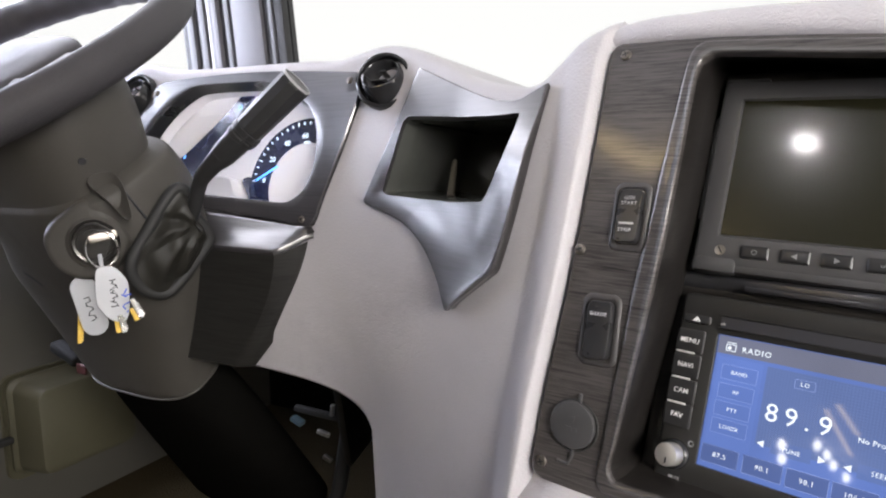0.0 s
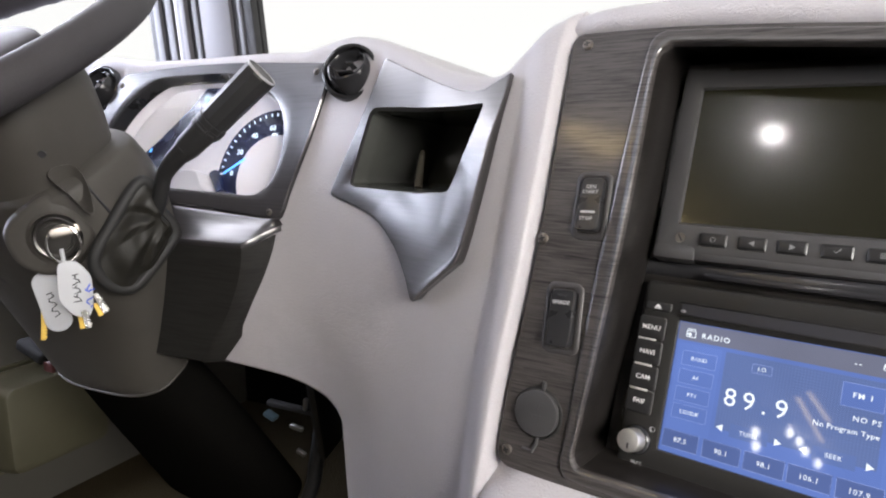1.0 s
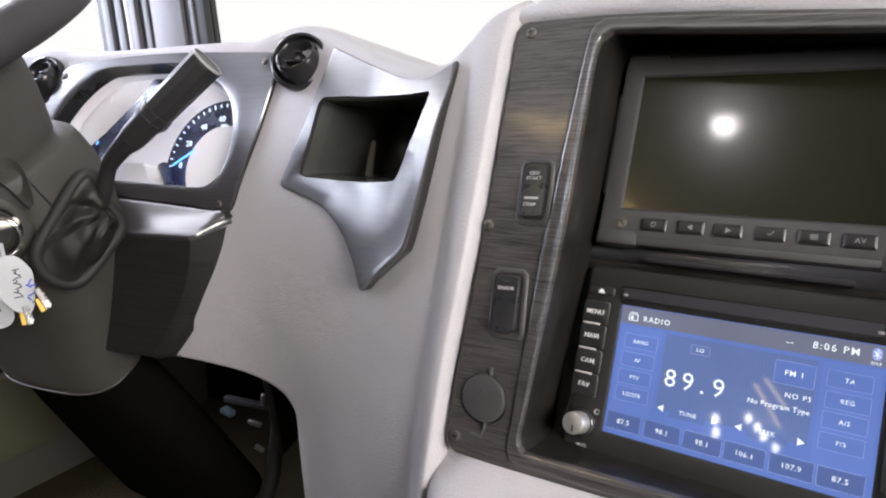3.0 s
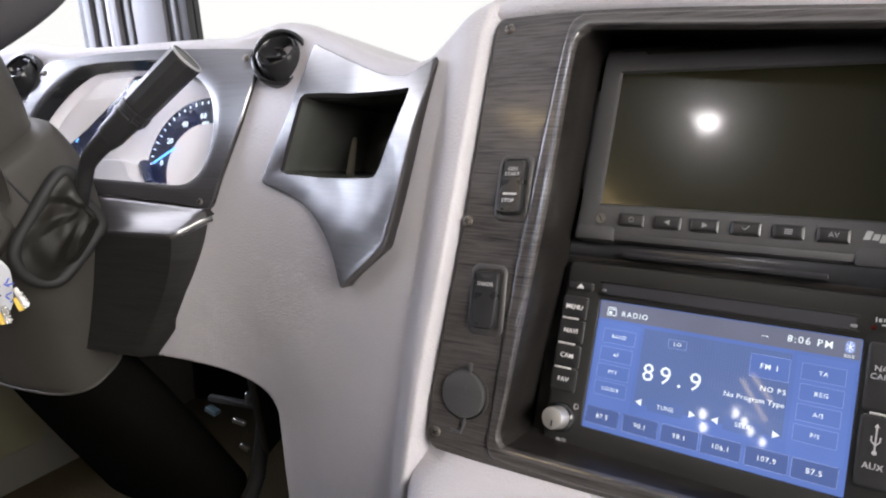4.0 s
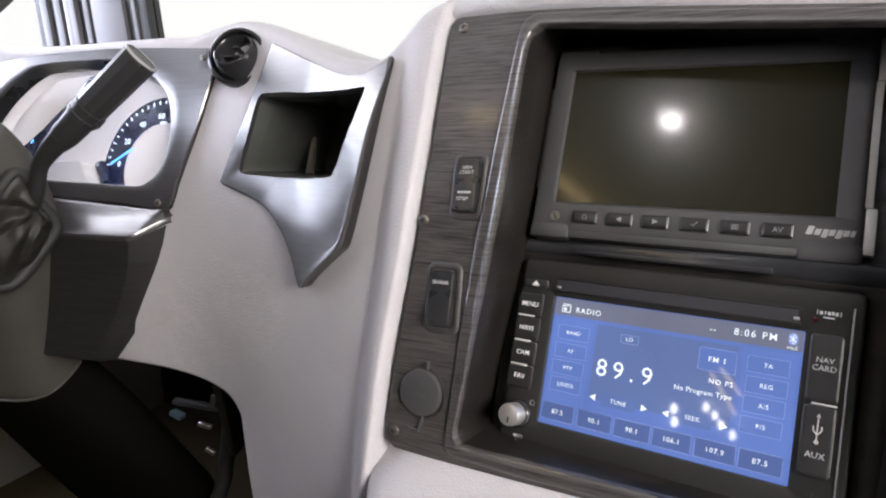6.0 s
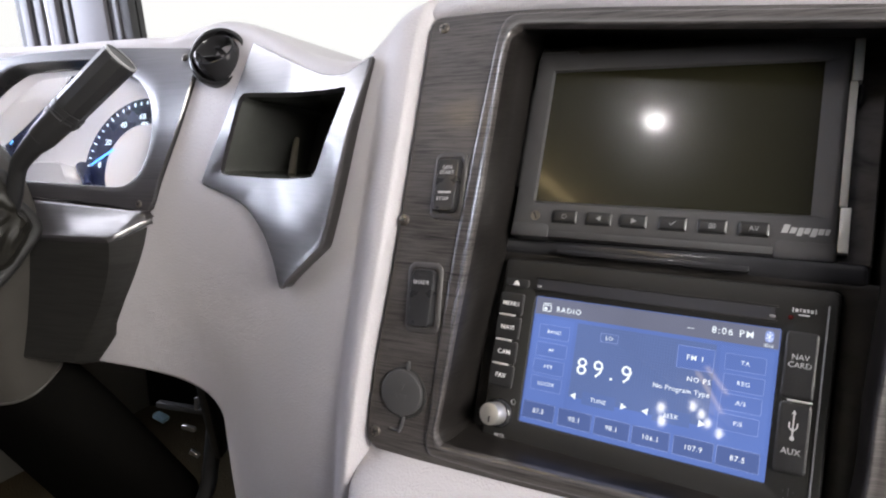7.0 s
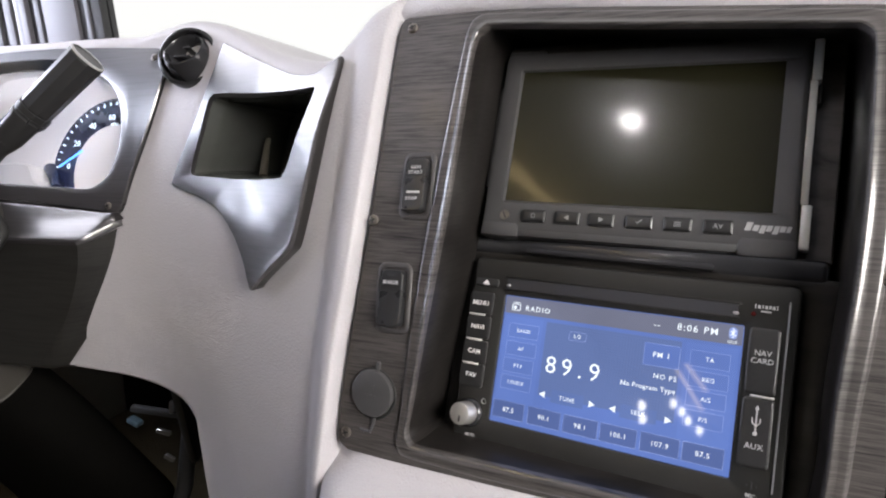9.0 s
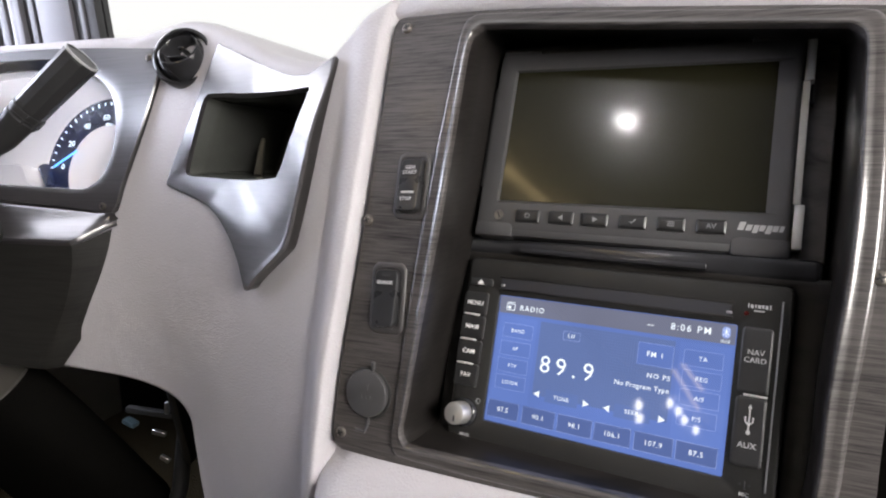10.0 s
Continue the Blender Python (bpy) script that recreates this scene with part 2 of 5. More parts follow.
def lathe(profile, n=40, m=None):
    """A turned body from (radius, height) rows about z."""
    bm = rings([disc_loop(max(r, 1e-5), z, n) for r, z in profile])
    bmesh.ops.remove_doubles(bm, verts=bm.verts[:], dist=2e-5)
    if m is not None:
        bmesh.ops.transform(bm, matrix=m, verts=bm.verts[:])
    return bm


def tube(points, radius, n=12, caps=True, squash=1.0):
    """A swept round bar along points; radius a number or one per point."""
    pts = [Vector(p) for p in points]
    rad = [radius] * len(pts) if not hasattr(radius, "__len__") else radius
    loops, side = [], None
    for i, p in enumerate(pts):
        d = (pts[min(i + 1, len(pts) - 1)] - pts[max(i - 1, 0)]).normalized()
        if side is None:
            side = d.orthogonal().normalized()
        side = (side - d * side.dot(d)).normalized()
        up = d.cross(side)
        loops.append([p + rad[i] * (math.cos(a) * side + squash * math.sin(a) * up) for a in (2 * math.pi * k / n for k in range(n))])
    return rings(loops, True, caps, caps)


def smooth_path(knots, n, closed=False):
    """Catmull-Rom through knots."""
    k = [Vector(p) for p in knots]
    m = len(k)
    out = []
    spans = m if closed else m - 1
    for i in range(spans):
        p0, p1, p2, p3 = (k[(i + d) % m] if closed else k[max(0, min(m - 1, i + d))] for d in (-1, 0, 1, 2))
        for s in range(n):
            t = s / n
            out.append(0.5 * ((2 * p1) + (p2 - p0) * t + (2 * p0 - 5 * p1 + 4 * p2 - p3) * t * t + (3 * p1 - p0 - 3 * p2 + p3) * t**3))
    if not closed:
        out.append(k[-1])
    return out


def resample(points, n, closed=True):
    """n points at even steps along a polyline."""
    p = [Vector(q) for q in points]
    if closed:
        p = p + [p[0]]
    at = [0.0]
    for a, b in zip(p, p[1:]):
        at.append(at[-1] + (b - a).length)
    out, j = [], 0
    for k in range(n):
        s = at[-1] * k / (n if closed else n - 1)
        while j < len(p) - 2 and at[j + 1] < s:
            j += 1
        f = (s - at[j]) / max(at[j + 1] - at[j], 1e-9)
        out.append(p[j].lerp(p[j + 1], min(f, 1.0)))
    return out


def inside(x, y, poly):
    hit = False
    for (x0, y0), (x1, y1) in zip(poly, poly[1:] + poly[:1]):
        if (y0 > y) != (y1 > y) and x < x0 + (y - y0) / (y1 - y0) * (x1 - x0):
            hit = not hit
    return hit


def words(text, size, mat, parent, m, label="", name="lettering", depth=0.0002, align="CENTER", bold=0.002, spread=1.0):
    c = bpy.data.curves.new(name, "FONT")
    c.offset = size * bold
    c.space_character = spread
    c.body, c.size, c.extrude, c.align_x, c.align_y, c.resolution_u = text, size, depth, align, "CENTER", 2
    tmp = bpy.data.objects.new(name, c)
    me = bpy.data.meshes.new_from_object(tmp)
    bpy.data.objects.remove(tmp)
    me.materials.append(mat)
    ob = new(name, me)
    ob.parent, ob.matrix_basis = parent, m
    if label:
        ob["label"] = label
    return ob


def knots(table, x):
    """Smooth interpolation in a table of (x, value)."""
    if x <= table[0][0]:
        return table[0][1]
    for i in range(len(table) - 1):
        (x0, y0), (x1, y1) = table[i], table[i + 1]
        if x <= x1:
            xa, ya = table[max(i - 1, 0)]
            xb, yb = table[min(i + 2, len(table) - 1)]
            h, t = x1 - x0, (x - x0) / (x1 - x0)
            s0 = (y1 - ya) / (x1 - xa) * h
            s1 = (yb - y0) / (xb - x0) * h
            return (2 * t**3 - 3 * t * t + 1) * y0 + (t**3 - 2 * t * t + t) * s0 + (3 * t * t - 2 * t**3) * y1 + (t**3 - t * t) * s1
    return table[-1][1]


def soft(a, b, x):
    t = max(0.0, min(1.0, (x - a) / (b - a)))
    return t * t * (3 - 2 * t)


# ---- the cab: floor, walls, ceiling, windows, outside ----
FLOOR = 0.161
solid("floor", box(3.4, 4.6, 0.06, at=(-0.2, -1.0, FLOOR - 0.03)), CARPET, "brown carpeted cab floor", "floor", kind="structure")
# front left corner left open for the added corner lamp
bm = box(2.24, 2.55, 0.05, at=(0.38, -0.975, 1.345))
box(0.48, 2.45, 0.05, at=(-0.98, -1.025, 1.345), bm=bm)
solid("ceiling", bm, CEILING, "pale cloth cab ceiling with an open corner for an added lamp", "ceiling", kind="structure")
solid("ceiling", box(3.4, 1.0, 0.05, at=(-0.2, -2.76, 1.345)), CEILING, "pale cloth coach ceiling", "ceiling", kind="structure")
# driver's side wall: low panel, panel above the window, and the part behind the seat
solid("wall_left", box(0.05, 1.17, 0.65, 0.006, at=(-1.225, 0.615, 0.425)), WALLVINYL, "beige vinyl side wall below the window", "wall", kind="structure")
solid("wall_left_mid", box(0.05, 1.03, 1.22, at=(-1.225, -0.485, 0.71)), WALLVINYL, "beige vinyl side wall beside the driver's seat", "wall", kind="structure")
solid("wall_left_upper", box(0.05, 4.5, 0.05, at=(-1.225, -1.0, 1.345)), WALLVINYL, "beige strip of side wall above the window", "wall", kind="structure")
solid("wall_left_rear", box(0.05, 2.3, 1.22, at=(-1.225, -2.15, 0.71)), WALLVINYL, "beige vinyl side wall of the coach", "wall", kind="structure")
solid("wall_right", box(0.05, 4.6, 1.22, at=(1.5, -1.0, 0.71)), WALLVINYL, "beige vinyl side wall of the coach", "wall", kind="structure")
solid("wall_rear", box(2.8, 0.05, 1.22, at=(0.13, -3.27, 0.71)), WALLVINYL, "beige rear wall of the coach", "wall", kind="structure")
solid("firewall", box(2.7, 0.05, 0.7, at=(0.13, 1.2, 0.45)), FOOTSHADE, "dark firewall behind the pedals", "wall", kind="structure")


def shell_outside(u, v):
    a = radians(-150 + 300 * u)
    e = radians(-12 + 102 * v)
    return Vector((0.1 + 4.2 * math.sin(a) * math.cos(e), 0.4 + 4.2 * math.cos(a) * math.cos(e), 0.6 + 4.2 * math.sin(e)))


solid("backdrop", sheet(shell_outside, 60, 16), OUTSIDE, "overexposed white daylight outside the windows", "backdrop", kind="structure")

# corner pillar between the side glass and the windscreen
pil = thing("window_pillar", "grey corner window pillar with black rubber seals", "pillar", pose(-0.7960, 0.715, 0.86, 0, -5, 4), kind="structure")
for name, x0, x1, y, mat, lab in (
    ("seal", -0.092, -0.080, 0.004, RUBBER, "black rubber window seal"),
    ("frame_strip", -0.080, -0.067, 0.0, PILLAR, ""),
    ("seal", -0.067, -0.058, 0.006, RUBBER, "black rubber window seal"),
    ("frame_strip", -0.058, -0.046, 0.002, PILLAR, ""),
    ("frame_strip", -0.046, -0.037, 0.006, STEEL, "dark metal glass channel"),
    ("frame_strip", -0.037, -0.028, 0.001, PILLAR, ""),
    ("frame_strip", -0.028, -0.018, -0.002, COVERGREY, "pale grey edge strip"),
    ("seal", -0.018, -0.008, 0.006, RUBBER, "black rubber window seal"),
    ("frame_strip", -0.008, 0.001, 0.002, PILLAR, ""),
    ("seal", 0.001, 0.009, 0.005, RUBBER, "black rubber window seal"),
    ("cover", 0.009, 0.061, -0.001, COVERGREY, "grey moulded pillar cover"),
    ("seal", 0.061, 0.073, 0.005, RUBBER, "black rubber window seal"),
    ("frame_strip", 0.073, 0.080, 0.001, PILLAR, ""),
    ("seal", 0.080, 0.096, 0.004, RUBBER, "black rubber windscreen seal"),
):
    part(name, box(x1 - x0 - 0.0004, 0.014, 0.62, 0.0008, 2, at=((x0 + x1) / 2, y + 0.007, 0.22)), mat, pil, lab)

part("backing", box(0.188, 0.010, 0.62, at=(0.002, 0.026, 0.22)), RUBBER, pil)

solid("console_wall", box(0.02, 0.76, 0.47, 0.003, at=(-0.3655, 0.86, 0.335)), FOOTSHADE, "black side panel of the console in the footwell", "panel", kind="structure")

# storage pocket on the side wall
poc = thing("door_pocket", "beige moulded storage pocket on the side wall", "pocket", pose(-1.2, 0.655, 0.34, 0, 0, 0))
lo = [(0.0, *p) for p in rrect(0.20, 0.17, 0.02)]
body = [[(x, y, z) for _, y, z in lo] for x in (-0.004,)]
for x, k in ((0.006, 1.0), (0.012, 0.94), (0.06, 0.9), (0.072, 0.86), (0.075, 0.80)):
    body.append([(x, y * k, z * k) for _, y, z in lo])
part("pocket_body", rings(body, cap_last=True), POCKET, poc)
part("flange", rings([[(0.0, y, z) for _, y, z in lo], [(0.005, y * 1.09, z * 1.09) for _, y, z in lo], [(-0.002, y * 1.11, z * 1.11) for _, y, z in lo]]), POCKET, poc)
part("latch", box(0.016, 0.03, 0.012, 0.004, 3, at=(0.01, -0.115, -0.015)), RUBBER, poc, "small black latch")

arm = thing("arm_rest", "beige moulded arm rest on the side wall", "arm rest", pose(-1.2, 0.40, 0.605))
part("rest_body", rings([[(x, y * k, z * k) for y, z in rrect(0.30, 0.10, 0.022)] for x, k in ((-0.002, 1.0), (0.030, 1.0), (0.040, 0.96), (0.045, 0.88))], cap_last=True), POCKET, arm)

# ---- dashboard ----
TURN_C = radians(9)
R_C = Vector((math.cos(TURN_C), -math.sin(TURN_C), 0))
OUT_C = Vector((-math.sin(TURN_C), -math.cos(TURN_C), 0))


def console_out(z):
    return -0.7013 * z * z + 0.7495 * z - 0.5189


def con(u, z, lift=0.0):
    """A point of the centre console's curved face; lift: metres proud of it."""
    o = console_out(z)
    s = -1.4026 * z + 0.7495
    n = Vector((1.0, -s)).normalized()
    return R_C * u + OUT_C * (o + n.x * lift) + Vector((0, 0, z + n.y * lift))


SKIN_Y = [(-0.95, 0.43), (-0.85, 0.44), (-0.7, 0.457), (-0.5, 0.466), (-0.43, 0.464), (-0.37, 0.450), (-0.30, 0.425), (-0.25, 0.404), (-0.20, 0.386), (-0.165, 0.377), (-0.12, 0.372)]
TOP_Z = [(-0.95, 0.900), (-0.77, 0.903), (-0.73, 0.907), (-0.68, 0.899), (-0.5, 0.898), (-0.46, 0.8965), (-0.436, 0.902), (-0.41, 0.9065), (-0.39, 0.905), (-0.36, 0.898), (-0.32, 0.882), (-0.286, 0.867), (-0.254, 0.8585), (-0.233, 0.855), (-0.219, 0.858), (-0.207, 0.869), (-0.192, 0.884), (-0.177, 0.892), (-0.165, 0.8935), (-0.10, 0.893)]
LIP_U = [(0.40, -0.262), (0.55, -0.256), (0.609, -0.2475), (0.657, -0.2425), (0.70, -0.2373), (0.743, -0.2340), (0.796, -0.2328), (0.847, -0.2338), (0.874, -0.2350), (0.91, -0.2350)]


def skin_y(x, z):
    d = z - 0.75
    s = 0.2 + 0.08 * max(0.0, min(1.0, (x + 0.45) / 0.28))
    return knots(SKIN_Y, x) + s * d + 0.85 * d * d


KNEE = [(-0.95, 0.592), (-0.48, 0.584), (-0.43, 0.5785), (-0.405, 0.5730), (-0.393, 0.5670), (-0.385, 0.557), (-0.3805, 0.541), (-0.3805, 0.40)]


def knee_tuck(x, z):
    """The skin leans back a little towards the edge of the knee opening."""
    p, near = Vector((x, z)), 1.0
    for a, b in zip(KNEE, KNEE[1:]):
        a, b = Vector(a), Vector(b)
        t = max(0.0, min(1.0, (p - a).dot(b - a) / (b - a).length_squared))
        near = min(near, (a + (b - a) * t - p).length)
    return 0.0068 * max(0.0, 1 - near / 0.075) ** 1.3


def lip_point(z, lift=0.0):
    return con(knots(LIP_U, z), z, lift)


BOTTOM_Z = [(-0.95, 0.750), (-0.87, 0.745), (-0.835, 0.66), (-0.80, 0.605), (-0.76, 0.592), (-0.60, 0.59), (-0.48, 0.584), (-0.43, 0.5785), (-0.405, 0.5730), (-0.393, 0.5670), (-0.385, 0.557), (-0.3805, 0.541)]


def skin_bottom(x):
    return knots(BOTTOM_Z, x) if x < -0.3806 else FLOOR + 0.004


COLS = [-0.95 + 0.57 * k / 114 for k in range(114)] + [-0.3812, -0.3807, -0.3803] + [-0.378 + 0.14 * k / 40 for k in range(40)] + [-0.238 + 0.06 * k / 60 for k in range(61)]
FACE_ROWS, ROLL_ROWS = 84, 12


def skin_column(x, last):
    """One upright section of the dash skin: face, rolled top edge, and the top running forward to the windscreen."""
    zb, zt = skin_bottom(x), knots(TOP_Z, x) + 0.0042
    r = 0.016
    out = []
    f = soft(-0.30, -0.178, x)
    zt = knots(TOP_Z, x + f * 0.0125) + 0.0042
    for j in range(FACE_ROWS + 1):
        low = 8
        zm = max(0.60, zb + 0.008)
        z = zb + (zm - zb) * j / low if j < low else zm + (zt - r - zm) * (j - low) / (FACE_ROWS - low)
        edge = lip_point(z, 0.0).x + 0.0025
        xx = x + f * (edge + 0.178)
        # below the knee opening's corner the edge leans outward
        xx -= 0.17 * max(0.0, 0.545 - max(z, 0.42)) * soft(-0.30, -0.36, x) * soft(-0.42, -0.39, x)
        d = edge - xx
        y = skin_y(xx, z) + (knee_tuck(xx, z) if z < 0.68 else 0.0)
        # swell to a rounded lip beside the console trim
        top = soft(0.860, 0.878, z)
        target = lip_point(z, (0.0070 - 0.0160 * soft(0.012, 0.0, d)) * (1 - top) + (0.0065 - 0.0070 * soft(0.011, 0.0, d)) * top).y
        k = soft(0.036, 0.011, d)
        out.append(Vector((xx, y + (target - y) * k, z)))
    p = out[-1]
    lean = (out[-1] - out[-4]).normalized()
    a0 = math.atan2(lean.z, lean.y)
    c = p + Vector((0, math.sin(a0), -math.cos(a0))) * r
    for j in range(1, ROLL_ROWS + 1):
        a = a0 + math.pi / 2 - (a0 - radians(-3)) * j / ROLL_ROWS
        out.append(Vector((p.x, c.y + r * math.cos(a), c.z + r * math.sin(a))))
    q = out[-1]
    for s in (0.03, 0.08, 0.2, 0.75):
        out.append(Vector((q.x, q.y + s, q.z - 0.05 * s)))
    return out


# outlines of the trims, as (x, z) on the skin; the skin is cut away under them
CL_OUT = [(-0.690, 0.8785), (-0.699, 0.862), (-0.712, 0.825), (-0.722, 0.780), (-0.716, 0.757), (-0.66, 0.7500), (-0.56, 0.7450), (-0.47, 0.7370), (-0.4540, 0.7375), (-0.4445, 0.763), (-0.4275, 0.812), (-0.4165, 0.862), (-0.4175, 0.8755), (-0.43, 0.8790), (-0.523, 0.8845), (-0.60, 0.8850), (-0.66, 0.8820)]
BIN_OUT = [(-0.3510, 0.8735), (-0.3495, 0.8765), (-0.3460, 0.8758), (-0.310, 0.8620), (-0.275, 0.8490), (-0.248, 0.8415), (-0.228, 0.8425), (-0.2165, 0.8500), (-0.2120, 0.8525), (-0.2110, 0.8490), (-0.2160, 0.8150), (-0.2210, 0.7800), (-0.2270, 0.7480), (-0.2325, 0.7275), (-0.2350, 0.7235), (-0.2400, 0.7195), (-0.2665, 0.6985), (-0.2735, 0.6915), (-0.2775, 0.6930), (-0.2875, 0.7085), (-0.3080, 0.7295), (-0.3390, 0.7475), (-0.3870, 0.7598), (-0.3915, 0.7630), (-0.3900, 0.7690), (-0.3665, 0.8230)]


def well_inside(x, z, poly, d):
    """Inside an outline and at least d from it."""
    if not inside(x, z, poly):
        return False
    p = Vector((x, z))
    for a, b in zip(poly, poly[1:] + poly[:1]):
        a, b = Vector(a), Vector(b)
        t = max(0.0, min(1.0, (p - a).dot(b - a) / max((b - a).length_squared, 1e-12)))
        if (a + (b - a) * t - p).length < d:
            return False
    return True


dash = thing("dashboard", "taupe moulded vinyl dashboard with charcoal wood trim", "dashboard")
columns = [skin_column(x, COLS[-1]) for x in COLS]
bm = bmesh.new()
grid = [[bm.verts.new(p) for p in col] for col in columns]
for a, b in zip(grid, grid[1:]):
    for j in range(len(a) - 1):
        q = (a[j], b[j], b[j + 1], a[j + 1])
        c = sum((v.co for v in q), Vector()) / 4
        if j < FACE_ROWS and (well_inside(c.x, c.z, CL_OUT, 0.005) or well_inside(c.x, c.z, BIN_OUT, 0.0045)):
            continue
        bm.faces.new(q)
bmesh.ops.delete(bm, geom=[v for v in bm.verts if not v.link_faces], context="VERTS")
skin = part("dash_skin", bm, VINYL, dash, "taupe vinyl skin with soft leather grain", turn=False)
mod = skin.modifiers.new("thickness", "SOLIDIFY")
mod.thickness, mod.offset = 0.004, -1


# hood over the console: from the trim's upper edge over the top
def sweep_u(profile, u0, u1, n):
    """A band along the console; profile rows are (lift, z) against the console face, or points forward of it."""
    def f(a, b):
        k = b * (len(profile) - 1)
        i = min(int(k), len(profile) - 2)
        (l0, z0), (l1, z1) = profile[i], profile[i + 1]
        t = k - i
        u = u0 + (u1 - u0) * a
        z = z0 + (z1 - z0) * t
        end = soft(-0.212, -0.238, u)
        drop = 0.011 * soft(-0.17, 0.03, u) + 0.003 * end
        z -= 0.008 * max(0.0, min(1.0, (u + 0.20) / 0.22)) * max(0.0, min(1.0, (0.8905 - z) / 0.015))
        return R_C * u + OUT_C * (console_out(0.876) + l0 + (l1 - l0) * t - 0.003 * end) + Vector((0, 0, z - drop))
    return sheet(f, n, (len(profile) - 1) * 2)


arc = [(-0.0125 + 0.016 * math.cos(a), 0.8775 + 0.016 * math.sin(a)) for a in (radians(20 + 100 * k / 9) for k in range(10))]
hood = [(-0.004, 0.8735), (-0.001, 0.8755), (0.002, 0.879)] + arc + [(-0.06, 0.8945), (-0.2, 0.888), (-0.75, 0.87)]
part("console_hood", sweep_u(hood, -0.236, 0.62, 60), VINYL, dash)


# top of the dash between the skins and the windscreen, and the panel below the console
part("dash_top", box(2.68, 0.66, 0.02, 0.003, at=(0.13, 0.89, 0.800)), VINYL, dash, "flat top of the dash below the windscreen")
part("lower_panel", box(0.82, 0.03, 0.34, 0.005, m=Matrix.Translation(con(0.22, 0.60, 0.0)) @ Matrix.Rotation(-TURN_C, 4, "Z") @ Matrix.Translation((0, 0.06, -0.33))), VINYL, dash, "taupe panel below the console")

# ledge below the console trim
def ledge(a, b):
    rows = [(-0.004, 0.6025), (0.001, 0.6005), (0.003, 0.597), (0.006, 0.5935), (0.015, 0.589), (0.030, 0.583), (0.040, 0.578), (0.046, 0.571), (0.048, 0.560), (0.046, 0.52), (0.040, 0.40)]
    k = b * (len(rows) - 1)
    i = min(int(k), len(rows) - 2)
    t = k - i
    l, z = rows[i][0] + (rows[i + 1][0] - rows[i][0]) * t, rows[i][1] + (rows[i + 1][1] - rows[i][1]) * t
    u = -0.290 + 0.90 * a ** 1.6
    left = soft(-0.290, -0.222, u)
    l = -0.024 + (l + 0.024) * left
    return R_C * u + OUT_C * (console_out(0.602) + l) + Vector((0, 0, z))


part("console_ledge", sheet(ledge, 60, 30), VINYL, dash)

# console trim: a curved wood-look panel with a deep opening
OUTER = [(-0.2350, 0.870), (-0.2338, 0.847), (-0.2328, 0.796), (-0.2340, 0.743), (-0.2373, 0.700), (-0.2425, 0.657), (-0.2472, 0.612), (-0.2440, 0.6035), (-0.2360, 0.6005), (-0.16, 0.600), (-0.06, 0.600), (0.04, 0.600), (0.047, 0.608), (0.049, 0.66), (0.055, 0.73), (0.062, 0.80), (0.064, 0.845), (0.056, 0.853), (-0.05, 0.8645), (-0.15, 0.8735), (-0.226, 0.8765), (-0.2325, 0.8755)]
INNER = [(-0.1759, 0.851), (-0.1763, 0.840), (-0.1768, 0.795), (-0.1793, 0.745), (-0.1852, 0.6915), (-0.1925, 0.6363), (-0.1950, 0.622), (-0.1925, 0.6155), (-0.186, 0.6137), (-0.136, 0.6132), (-0.06, 0.613), (0.012, 0.613), (0.0200, 0.616), (0.0245, 0.640), (0.0262, 0.677), (0.0310, 0.7285), (0.0335, 0.770), (0.0342, 0.820), (0.0342, 0.836), (0.0328, 0.8418), (0.0288, 0.8450), (0.020, 0.8468), (-0.083, 0.8558), (-0.160, 0.8630), (-0.1695, 0.8622), (-0.1744, 0.8586)]
def matched(corners, n=160, cx=-0.085, cz=0.736, round_off=8):
    """Points at the same bearings from one centre, so that two outlines pair up."""
    pts = resample(smooth_path([(*p, 0) for p in corners], round_off, True), 2400)
    sx = sz = 0.13
    rows = sorted(((math.atan2((p.y - cz) / sz, (p.x - cx) / sx), p) for p in pts), key=lambda r: r[0])
    out, j = [], 0
    for k in range(n):
        a = -math.pi + 2 * math.pi * (k + 0.5) / n
        while j < len(rows) - 1 and rows[j][0] < a:
            j += 1
        out.append(rows[j][1].copy())
    return out


o2, i2 = matched(OUTER, 320), matched(INNER, 320)
loops = [[con(p.x, p.y, -0.006) for p in o2], [con(p.x, p.y, 0.0005) for p in o2]]
for k in (0.02, 0.25, 0.5, 0.75, 1.0):
    loops.append([con(*(o.lerp(i, k * max(0.0, 1 - 0.0135 / max((i - o).length, 0.014)))).xy, 0.0015) for o, i in zip(o2, i2)])
for back, lift in ((0.0120, 0.0016), (0.0112, 0.0027), (0.0102, 0.0036), (0.0090, 0.0039), (0.0060, 0.0037), (0.0038, 0.0038), (0.0026, 0.0044), (0.0016, 0.0046), (0.0007, 0.0041), (0.0, 0.0022), (0.0, -0.0010)):
    loops.append([con(*(i + (o - i).normalized() * back * min(1.0, 68 * (o - i).length)).xy, lift) for o, i in zip(o2, i2)])
trim = part("console_trim", rings(loops), WOOD, dash, "charcoal wood-look console trim with a raised bead")
# recess: walls that run back from the bead
mid = Vector((-0.08, 0.735, 0))
loops = []
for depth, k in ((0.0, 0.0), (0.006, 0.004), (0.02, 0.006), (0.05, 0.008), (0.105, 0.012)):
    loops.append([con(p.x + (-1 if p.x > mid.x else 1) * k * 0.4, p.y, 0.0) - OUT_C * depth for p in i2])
part("console_recess", rings(loops, cap_last=True), SHADEGRAIN, dash, "dark recess of the console")


